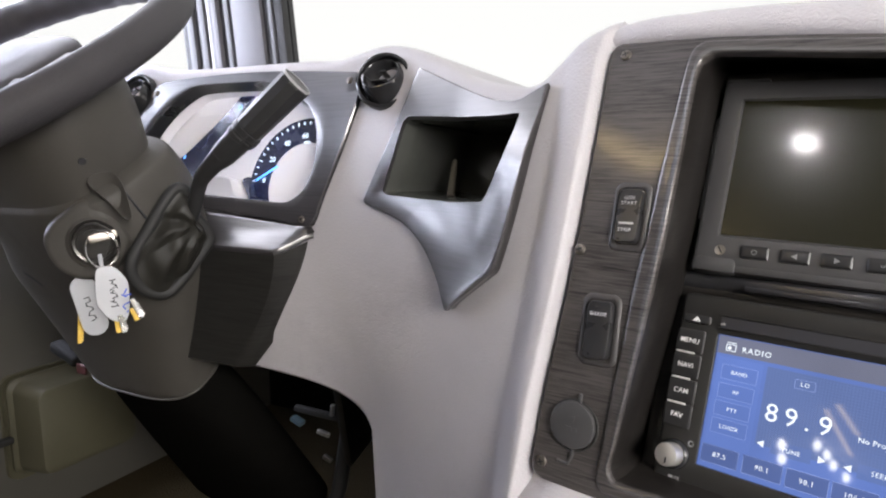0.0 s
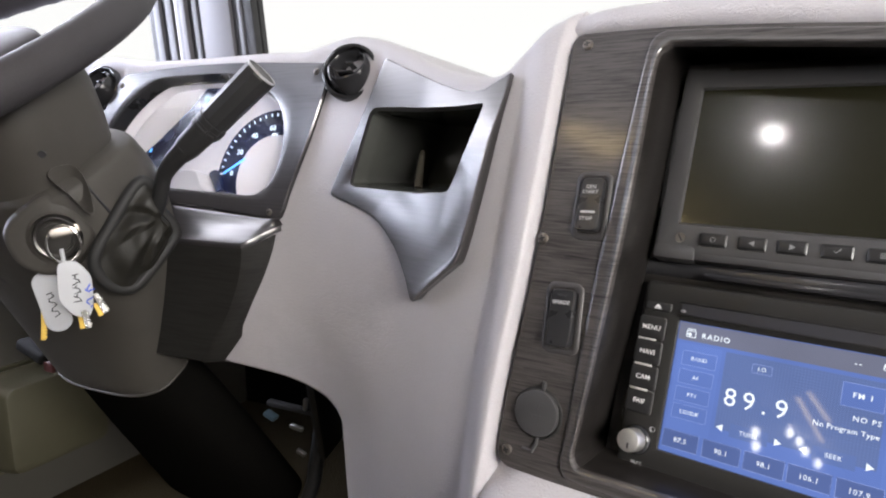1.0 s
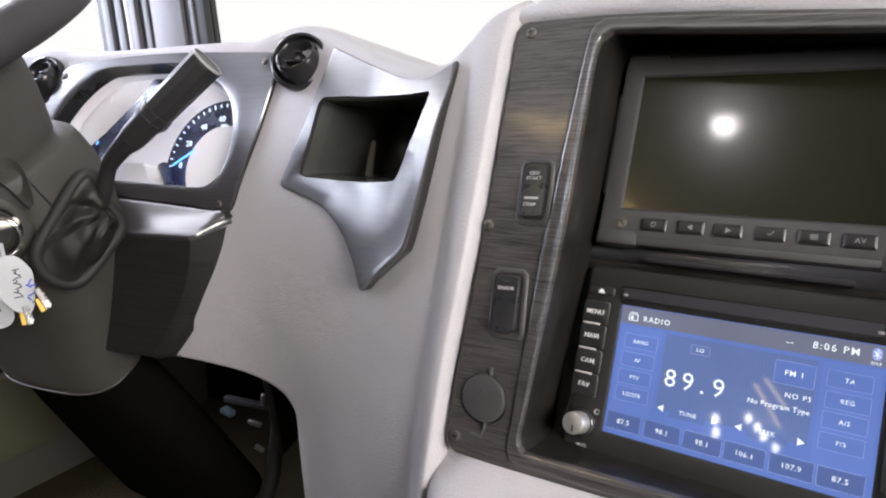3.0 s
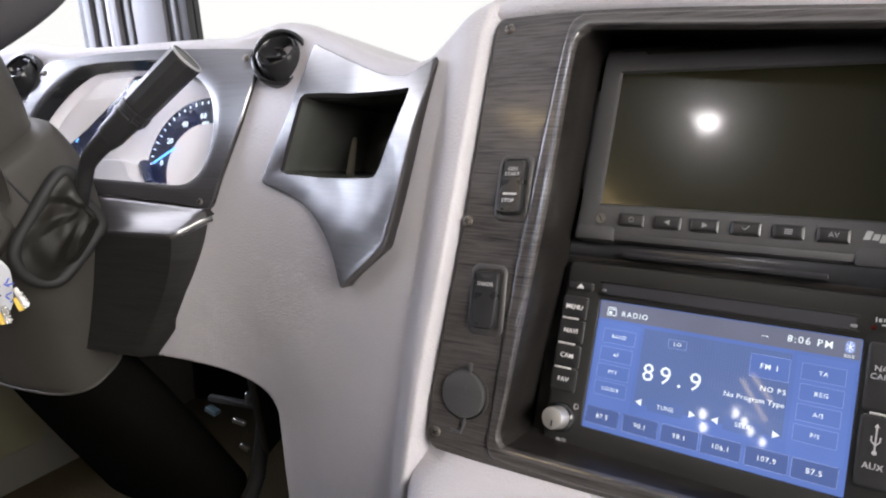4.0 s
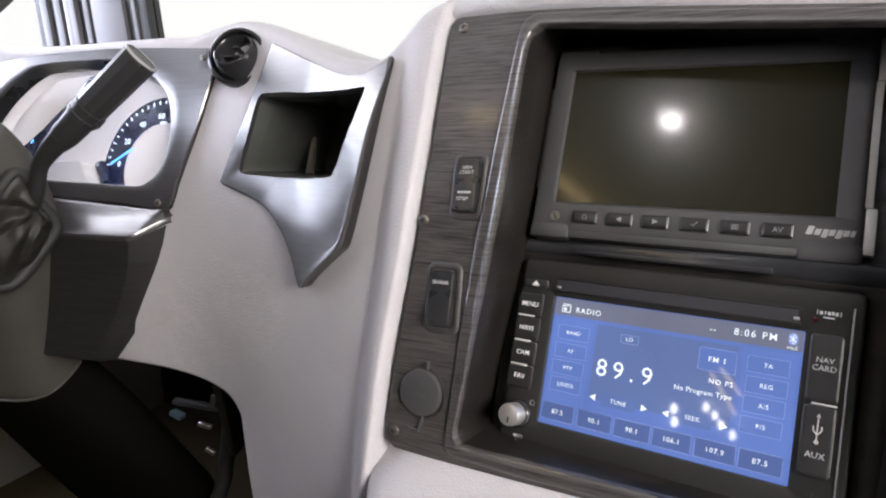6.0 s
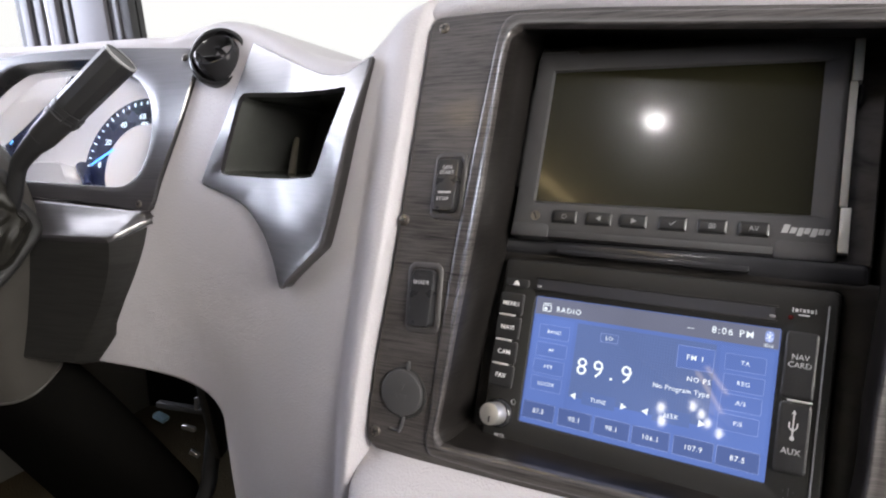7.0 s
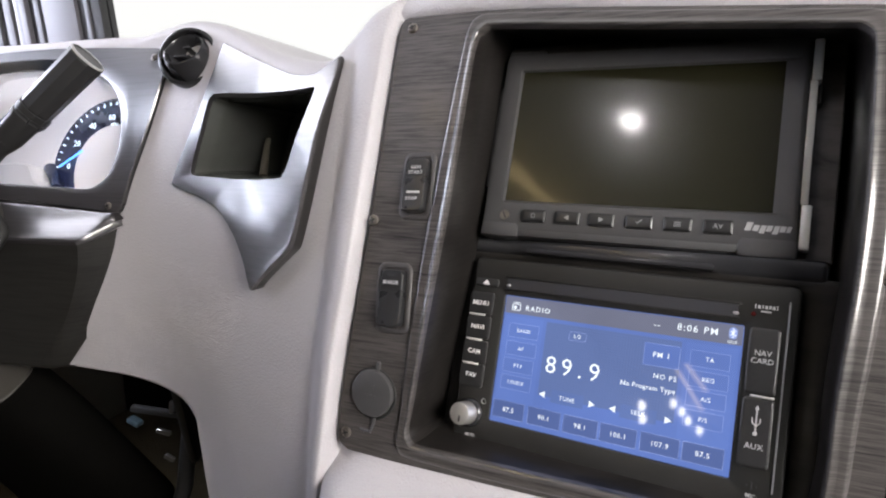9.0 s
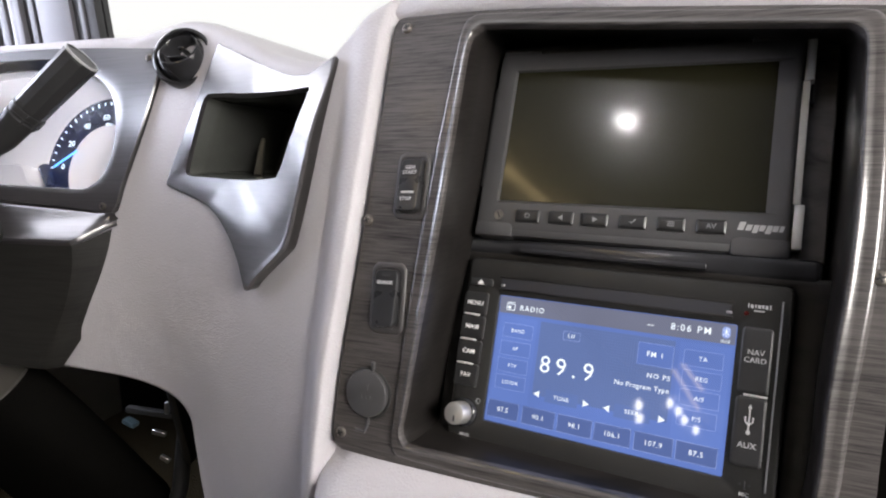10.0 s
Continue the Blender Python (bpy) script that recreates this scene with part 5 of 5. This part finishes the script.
def rim(a, b):
    t, s = 2 * math.pi * a, 2 * math.pi * b
    grip = 0.0012 * max(0.0, math.cos(t * 40)) if 0.18 < a < 0.60 else 0.0
    r = 0.0170 + grip * (0.5 - 0.5 * math.cos(s))
    return Vector(((R_W + r * math.cos(s)) * math.cos(t), (R_W + r * math.cos(s)) * math.sin(t), r * 1.02 * math.sin(s)))


bm = sheet(rim, 240, 24)
bmesh.ops.remove_doubles(bm, verts=bm.verts[:], dist=1e-5)
part("rim", bm, WHEEL, wheel)
hub = part("hub", loft([(-0.045, 0.070, -0.055, 0.062, -0.008), (-0.03, 0.090, -0.070, 0.076, -0.008), (-0.012, 0.095, -0.074, 0.081, -0.008), (-0.002, 0.088, -0.066, 0.074, -0.008), (0.004, 0.06, -0.042, 0.050, -0.008)], 2.8), WHEEL, wheel, "grey hub pad")
for a in (200, 340, 270):
    t = radians(a)
    pts = [(math.cos(t) * r, math.sin(t) * r, z) for r, z in ((0.06, -0.020), (0.10, -0.018), (0.15, -0.010), (0.19, -0.002))]
    part("spoke", tube(pts, [0.022, 0.019, 0.016, 0.014], 14, squash=0.55), WHEEL, wheel)


# ---- details of the column: ignition, lever boot, lever, openings ----
def aim(at, way, turn=0.0):
    """A frame whose z runs along way."""
    q = Vector(way).to_track_quat("Z", "Y").to_matrix().to_4x4()
    return Matrix.Translation(at) @ q @ Matrix.Rotation(radians(turn), 4, "Z")


def onto(m):
    """From the world into the column's own frame."""
    return CM.inverted() @ m


IGN = aim((-0.5985, 0.3442, 0.7300), (0.69, -0.72, -0.05))
BOSS = [(-40.3, 1.2), (-35.8, 13.5), (-22.3, 26.8), (-9.1, 36.6), (0.8, 35.1), (13.3, 23.2), (22.5, 8.8), (24.5, -1.6), (18.8, -14.3), (8.1, -25.5), (-8.7, -32.4), (-25.3, -27.6), (-35.4, -16.8)]
boss = [(p.x / 1000, p.y / 1000) for p in resample(smooth_path([(*p, 0) for p in BOSS], 6, True), 72)]
rows = []
for k, z in ((1.28, -0.030), (1.16, -0.008), (1.05, 0.008), (1.0, 0.0130), (0.94, 0.0150), (0.84, 0.0158)):
    rows.append([(-0.008 + (x + 0.008) * k, y * k, z) for x, y in boss])
rows.append([(0.0235 * math.cos(a), 0.0235 * math.sin(a), 0.0160) for a in (math.atan2(y, x) for x, y in boss)])
rows.append([(0.0205 * math.cos(a), 0.0205 * math.sin(a), 0.0185) for a in (math.atan2(y, x) for x, y in boss)])
rows.append([(0.0190 * math.cos(a), 0.0190 * math.sin(a), 0.0150) for a in (math.atan2(y, x) for x, y in boss)])
bm = rings(rows)
bmesh.ops.transform(bm, matrix=onto(IGN), verts=bm.verts[:])
lock = part("ignition_boss", bm, COLUMN, column, "grey moulded panel round the ignition lock")
part("lock_ring", lathe([(0.0180, 0.014), (0.0180, 0.0195), (0.0168, 0.0203), (0.0148, 0.0196), (0.0143, 0.017), (0.0, 0.0168)], 40, onto(IGN)), LOCKMETAL, lock, "worn dark metal lock ring")
part("lock_barrel", lathe([(0.0125, 0.016), (0.0122, 0.0195), (0.0, 0.0198)], 30, onto(IGN)), LOCKMETAL, lock)
NOTCH = aim((-0.5745, 0.3425, 0.779), (0.70, -0.45, 0.55))
tri = [(p.x / 1000, p.y / 1000) for p in resample(smooth_path([(-17, 1, 0), (-12, 10, 0), (1.4, 11.6, 0), (9.4, -2, 0), (13, -30, 0), (9, -35, 0), (-3, -17, 0)], 5, True), 40)]
rows = [[(x * k - 0.0005 * (1 - k), y * k - 0.006 * (1 - k), z) for x, y in tri] for k, z in ((1.06, 0.0), (1.0, 0.0016), (0.93, 0.0004), (0.80, -0.006), (0.50, -0.012), (0.15, -0.014))]
bm = rings(rows, cap_last=True)
bmesh.ops.transform(bm, matrix=onto(NOTCH), verts=bm.verts[:])
part("finger_notch", bm, COLUMN, column, "scooped finger notch above the lock")
part("screw_hole", lathe([(0.0032, 0.0), (0.0030, 0.0008), (0.0, 0.0006)], 18, onto(aim((-0.5838, 0.3250, 0.7995), (0.89, -0.35, -0.30)))), INK, column)
for p, n, s in (((-0.7348, 0.3605, 0.6778), (-0.047, -0.841, -0.539), 0.026), ((-0.7708, 0.4164, 0.5965), (-0.114, -0.849, -0.517), 0.030)):
    part("slot", lathe([(0.5, 0.0), (0.46, 0.06), (0.0, 0.04)], 20, onto(aim(p, n, 48)) @ Matrix.Diagonal((s * 0.34, s, s * 0.06, 1))), INK, column)
# split line between the upper and lower covers
line = smooth_path([(-0.5805, 0.3522, 0.7812), (-0.5750, 0.3530, 0.7760), (-0.5709, 0.3550, 0.7699), (-0.5690, 0.3636, 0.7569), (-0.5680, 0.3720, 0.7460)], 6)
part("split_line", tube([CM.inverted() @ p for p in line], [0.0005 + 0.00004 * k for k in range(len(line))], 6), INK, column)
part("screw_head", lathe([(0.0032, -0.001), (0.0032, 0.0008), (0.0022, 0.0018), (0.0, 0.0020)], 18, onto(aim((-0.7765, 0.5187, 0.4702), (-0.279, -0.772, -0.572)))), STEEL, column, "small steel screw below the cover")

BOOTHIDE = mottled(material("black_boot_hide", (0.016, 0.015, 0.0125), 0.5, spec=0.35), (0.016, 0.015, 0.0125), 60, bump=0.3, bump_scale=500)
BOOT = [(-0.5515, 0.3940, 0.7742), (-0.5548, 0.3869, 0.7689), (-0.5596, 0.3781, 0.7547), (-0.5661, 0.3671, 0.7342), (-0.5719, 0.3571, 0.7151), (-0.5740, 0.3553, 0.7031), (-0.5739, 0.3594, 0.6915), (-0.5717, 0.3686, 0.6809), (-0.5687, 0.3782, 0.6766), (-0.5648, 0.3883, 0.6782), (-0.5590, 0.4001, 0.6908), (-0.5525, 0.4125, 0.7077), (-0.5484, 0.4200, 0.7193), (-0.5472, 0.4212, 0.7264), (-0.5478, 0.4163, 0.7362), (-0.5495, 0.4085, 0.7464), (-0.5498, 0.4040, 0.7574), (-0.5497, 0.4006, 0.7689)]
ring = resample(smooth_path(BOOT, 8, True), 72)
inv = CM.inverted()
boot = part("boot_frame", tube([inv @ p for p in ring] + [inv @ ring[0], inv @ ring[1]], 0.0056, 12, False), RUBBER, column, "black rubber rim of the lever boot")
mid_b = sum(ring, Vector()) / len(ring)
base = Vector((-0.5545, 0.4025, 0.7360))
loops = []
away = Vector((0.934, -0.342, -0.109))
for k in range(25):
    t = k / 24
    c = mid_b.lerp(base, t ** 1.4)
    # the hide drops behind the rim, then climbs to the stem in soft steps
    out = 0.003 - 0.003 * math.sin(math.pi * min(1.0, t * 1.6)) + 0.013 * t + 0.0016 * math.sin(t * 17) * t
    row = []
    for i, p in enumerate(ring):
        a = i * 2 * math.pi / 72
        crease = 0.0060 * abs(math.sin(2.5 * a + 0.6 + 1.5 * t)) - 0.0020 * abs(math.sin(4 * a + 3 * t))
        row.append(inv @ (c + (p - mid_b) * (1 - 0.87 * t ** 1.25) + away * (out + crease * math.sin(math.pi * t))))
    loops.append(row)
part("bellows", rings(loops, True, False, True), BOOTHIDE, boot, "folded black leather-like boot")
part("clip", tube([inv @ Vector(p) for p in ((-0.5650, 0.3920, 0.7400), (-0.5560, 0.3900, 0.7450), (-0.5480, 0.3960, 0.7400))], 0.0022, 8), RUBBER, boot)

lever = thing("shift_lever", "black shift lever with a thick ribbed handle on the column", "lever", Matrix.Translation(base))
P = [Vector(p) - base for p in ((-0.5600, 0.4030, 0.7310), (-0.5512, 0.4020, 0.7400), (-0.5405, 0.4005, 0.7560), (-0.5340, 0.3992, 0.7700), (-0.5280, 0.3990, 0.7815), (-0.5170, 0.4000, 0.7925), (-0.5040, 0.4022, 0.8035))]
stem = smooth_path(P, 6)
part("stem", tube(stem, [0.0066 + 0.0030 * max(0, k - 22) / 14 for k in range(len(stem))], 18), BLACK, lever)
part("stem_ring", tube([Vector((0.0080 * math.cos(a), 0.0080 * math.sin(a), 0.004 + 0.002 * math.sin(a))) for a in (2 * math.pi * k / 24 for k in range(25))], 0.0014, 8, False), RUBBER, lever)
A, B = Vector((-0.5090, 0.4020, 0.7990)) - base, Vector((-0.4400, 0.4300, 0.8655)) - base
H = aim(A, B - A)
length = (B - A).length
handle = part("handle", lathe([(0.0, -0.004), (0.0090, -0.002), (0.0112, 0.008), (0.0122, length * 0.30)], 32, H), BLACK, lever)
part("collar", lathe([(0.0122, length * 0.28), (0.0136, length * 0.285), (0.0136, length * 0.315), (0.0126, length * 0.325), (0.0126, length * 0.345), (0.0138, length * 0.352), (0.0138, length * 0.40), (0.0128, length * 0.405)], 36, H), BLACK, lever, "ribbed black collar")
FLATS = 10
part("grip", lathe([(0.0128, length * 0.40), (0.0134, length * 0.42), (0.0144, length * 0.94), (0.0147, length * 0.975), (0.0143, length)], FLATS, H), BLACK, lever, smooth=False)
part("end_cap", lathe([(0.0143, length), (0.0137, length + 0.0012), (0.0126, length + 0.0012), (0.0121, length + 0.0004), (0.0, length + 0.0002)], 36, H), HOUSING, lever, "dark round end cap")
part("cap_rim", lathe([(0.0145, length - 0.0004), (0.0145, length + 0.0012), (0.0136, length + 0.0016), (0.0130, length + 0.0011)], 40, H), PRINT, lever, "pale rim of the end cap")
for k in range(3):
    part("collar_rib", box(0.0016, 0.0030, length * 0.10, 0.0005, 1, m=H @ Matrix.Rotation(radians(-60 + 40 * k), 4, "Z") @ Matrix.Translation((0, -0.0130, length * 0.35))), BLACK, lever)

# ---- keys with tags ----
FACE = (0.82, -0.56, 0.06)
keys = thing("key_ring", "wire key ring with white tags and keys in the ignition", "keys", Matrix.Translation((-0.5905, 0.3405, 0.728)))
K0 = keys.matrix_world.inverted()
RINGM = K0 @ aim((-0.5900, 0.3400, 0.7225), FACE)
for r, dz in ((0.0150, 0.0), (0.0142, 0.0016)):
    part("ring", tube([RINGM @ Vector((r * 0.86 * math.cos(a), r * 1.08 * math.sin(a), dz + 0.002 * math.sin(2 * a))) for a in (2 * math.pi * k / 48 for k in range(49))], 0.00075, 8, False), CHROME, keys, "bright wire ring")
part("key_bow", pad(0.024, 0.0085, 0.003, -0.0015, 0.0012, 0.0005), SCREWMETAL, keys, "grey key head in the lock", m=K0 @ aim((-0.5895, 0.3415, 0.7335), FACE, 12))
TAG_A = [(0.76 * x, 0.86 * y) for x, y in [(-11.3, 27.4), (-1.0, 28.4), (6.0, 25.5), (13.5, 17.0), (17.0, 9.0), (16.6, -15.0), (14.5, -23.0), (10.4, -28.0), (2.0, -27.5), (-5.0, -24.0), (-14.0, -13.0), (-16.6, -6.0), (-16.0, 13.2), (-14.8, 23.0)]]


def tag(outline, m, strokes):
    pts = [(x / 1000, y / 1000) for x, y in outline] if len(outline) > 20 else [tuple(p.xy) for p in smooth_path([(x / 1000, y / 1000, 0) for x, y in outline], 4, True)]
    ins = [(x * 0.965, y * 0.975) for x, y in pts]
    t = part("tag", rings([[(x, y, 0) for x, y in ins], [(x, y, 0.0004) for x, y in pts], [(x, y, 0.0009) for x, y in pts], [(x, y, 0.0013) for x, y in ins]], True, True, True), TAGWHITE, keys, "white fibre key tag with handwriting", m=m)
    for x, y, w, h, a, ink in strokes:
        part("pen_stroke", box(w, h, 0.0002, m=pose(x, y, 0.0014, 0, 0, a)), ink, t)
    return t


MA = K0 @ aim((-0.5765, 0.3370, 0.6850), FACE)
MB = K0 @ aim((-0.6235, 0.3460, 0.6675), (0.80, -0.59, 0.02), 12)
tag(TAG_A, MA, [(0.001 + 0.0008 * math.sin(2 * k), 0.0125 - 0.0038 * k, 0.0050, 0.0009, (10, -25, 30, -15, 25, -20, 5)[k], INK) for k in range(7)]
    + [(0.0008 + 0.0028 * (k % 2), 0.0105 - 0.0040 * k, 0.0010, 0.0030, (0, 30, -20, 15, -30, 20)[k], INK) for k in range(6)]
    + [(0.0100, 0.0015, 0.0055, 0.0011, 60, BLUEINK), (0.0122, -0.0015, 0.0050, 0.0011, 10, BLUEINK), (0.0088, -0.0020, 0.0045, 0.0011, -35, BLUEINK), (0.0105, -0.0090, 0.0060, 0.0011, 25, BLUEINK), (0.0085, -0.0125, 0.0040, 0.0011, -50, BLUEINK), (0.0120, -0.0150, 0.0050, 0.0011, 40, BLUEINK)])
stadium = [(x * 1000, y * 1000) for x, y in rrect(0.0215, 0.056, 0.0104, 5)]
tag(stadium, MB, [(0.0008 * math.sin(3 * k), 0.0080 - 0.0042 * k, 0.0052, 0.0009, (5, 15, -30, 25, -15, 20)[k], INK) for k in range(6)] + [(0.0020 * (-1) ** k, 0.0060 - 0.0042 * k, 0.0009, 0.0030, (20, -15, 30, -30, 10)[k], INK) for k in range(5)])
for p, turn, mat, lab, ln in (((-0.6500, 0.3520, 0.6420), -6, BRASS, "brass key", 0.030), ((-0.5800, 0.3420, 0.6580), 4, BRASS, "brass key", 0.018), ((-0.5705, 0.3400, 0.6590), 10, CHROME, "steel key blade", 0.016), ((-0.5540, 0.3430, 0.6740), 22, CHROME, "steel key blade", 0.019), ((-0.5590, 0.3440, 0.6680), 18, BRASS, "brass key", 0.012)):
    k = part("key", box(0.0045, ln, 0.0016, 0.0005, 1), mat, keys, lab, m=K0 @ aim(p, FACE, turn))
    for j in range(4):
        part("tooth", box(0.0016, 0.0018, 0.0014, at=(0.0026, -ln / 2 + 0.003 + 0.0032 * j, 0)), mat, k)
part("split_loop", tube([K0 @ Vector(p) for p in ((-0.5960, 0.3430, 0.7130), (-0.6020, 0.3440, 0.7050), (-0.6150, 0.3450, 0.7010), (-0.6280, 0.3465, 0.6960))], 0.0012, 8), CHROME, keys)
keys.location += Vector((0.0105, -0.0072, 0.0015))
part("split_loop", tube([K0 @ Vector(p) for p in ((-0.5930, 0.3395, 0.7180), (-0.5900, 0.3385, 0.7080), (-0.5870, 0.3378, 0.7010))], 0.0018, 8), TAGWHITE, keys, "white cord loop")

# ---- footwell: pedals, brake release ----
ped = thing("pedal_bracket", "metal pedal bracket under the dash in shadow", "pedal", pose(-0.575, 0.62, 0.45))
part("bracket_arm", box(0.012, 0.10, 0.20, 0.003, 2, m=pose(0.03, 0.03, 0.06, 12, 0, 6)), BLACK, ped)
part("bracket_plate", box(0.005, 0.006, 0.016, 0.001, 1, m=pose(0.012, 0.0, 0.025, 0, 8, 10)), STEEL, ped, "bare steel bracket")
part("bracket_plate", box(0.018, 0.006, 0.006, 0.001, 1, m=pose(-0.004, 0.0, -0.010, 0, 14, 10)), STEEL, ped, "bare steel bracket")
part("bracket_plate", box(0.013, 0.006, 0.006, 0.001, 1, m=pose(0.004, -0.003, -0.042, 0, 28, 10)), STEEL, ped, "bare steel bracket")
part("crossbar", box(0.070, 0.010, 0.008, 0.002, 2, m=pose(-0.018, 0.008, 0.012, 0, 6, 10)), RUBBER, ped)
part("switch_body", box(0.018, 0.012, 0.007, 0.002, 2, m=pose(-0.045, -0.002, 0.0, 0, 20, 0)), material("pale_blue_plastic", (0.05, 0.08, 0.10), 0.5), ped, "pale blue switch body")
part("pedal_arm", tube([(0.03, 0.02, 0.04), (0.02, 0.00, -0.08), (-0.01, -0.03, -0.19)], 0.010, 10), BLACK, ped)
part("pedal_pad", box(0.10, 0.016, 0.060, 0.006, 3, m=pose(-0.01, -0.045, -0.21, 35, 0, 0)), RUBBER, ped, "black rubber pedal pad")
loom = thing("wire_loom", "dark bundle of wires hanging under the dash", "cables", pose(-0.47, 0.66, 0.42))
for k, (dx, sag) in enumerate(((0.0, 0.02), (0.012, 0.035), (-0.014, 0.012))):
    part("wire", tube(smooth_path([(dx - 0.06, 0.03, 0.16), (dx - 0.02, 0.0, 0.07 - sag), (dx + 0.01, 0.0, -0.02), (dx - 0.01, 0.02, -0.14)], 6), 0.0045 - 0.0008 * k, 8), RUBBER if k != 1 else FOOTSHADE, loom)
rel = thing("brake_release", "black brake release handle with a red label under the dash", "handle", pose(-0.9207, 0.50, 0.5323))
part("handle", box(0.055, 0.02, 0.016, 0.005, 3, m=pose(0, 0, 0, 0, 18, 0)), material("matt_black", (0.010, 0.010, 0.010), 0.85, spec=0.15), rel)
part("label_plate", box(0.020, 0.004, 0.014, 0.001, 1, at=(0.035, -0.004, -0.016)), material("dark_red_label", (0.05, 0.011, 0.010), 0.5), rel, "dark red label")
part("mount", box(0.016, 0.03, 0.05, 0.002, 2, at=(0.012, 0.015, 0.02)), BLACK, rel)

# ---- lamps of the cab and the coach behind the camera ----
spot = thing("ceiling_spot", "small recessed ceiling spot lamp, switched on", "lamp", Matrix.Translation(SPOT))
part("lamp_ring", lathe([(0.040, 0.0), (0.040, -0.002), (0.034, -0.0035), (0.031, 0.0)], 36), CHROME, spot)
part("lamp_can", lathe([(0.031, 0.0), (0.028, 0.030), (0.0, 0.031)], 36), SILVER, spot)
WARM = glowing("lit_warm_lens", (1.0, 0.74, 0.36), WARM_E)
BRIGHTWARM = glowing("lit_bright_warm_lens", (1.0, 0.74, 0.36), CAB_WARM_E)
COOL = glowing("lit_white_lens", (1.0, 0.96, 0.88), COOL_E)


def light_strip(a, b, n, label, glow):
    s = thing("light_strip", label, "lamp", Matrix.Translation(Vector(a)), group="coach light strips")
    d = Vector(b) - Vector(a)
    part("channel", box(d.length + 0.03, 0.020, 0.006, 0.001, 1, m=Matrix.Translation(d / 2) @ Matrix.Rotation(math.atan2(d.y, d.x), 4, "Z")), SILVER, s)
    for k in range(n):
        part("led", lathe([(0.0105, 0.0), (0.0096, -0.003), (0.0, -0.0055)], 16, Matrix.Translation(d * k / (n - 1) + Vector((0, 0, -0.003)))), glow, s, "lit led lens")
    return s


light_strip((-0.565, -0.06, 1.316), (-0.455, -0.46, 1.316), 15, "row of warm led lenses on the cab ceiling", BRIGHTWARM)
light_strip((-0.985, -1.72, 1.316), (-1.110, -2.28, 1.316), 24, "row of warm led lenses on the coach ceiling", WARM)
light_strip((-0.915, -1.64, 1.316), (-0.965, -1.95, 1.316), 14, "row of warm led lenses on the coach ceiling", WARM)
for y, z in ((-1.88, 1.195), (-1.907, 1.147), (-2.16, 1.292), (-2.258, 1.285), (-2.335, 1.266), (-2.477, 1.258)):
    w = thing("wall_lamp", "small round white wall lamp, switched on", "lamp", Matrix.Translation((-1.198, y, z)) @ Matrix.Rotation(radians(90), 4, "Y"), group="coach wall lamps")
    part("lens", lathe([(0.022, 0.0), (0.021, 0.008), (0.016, 0.016), (0.009, 0.0205), (0.0, 0.022)], 24), COOL, w, "lit white lens")
    part("rim", lathe([(0.027, 0.0), (0.027, 0.004), (0.022, 0.005)], 24), SILVER, w)
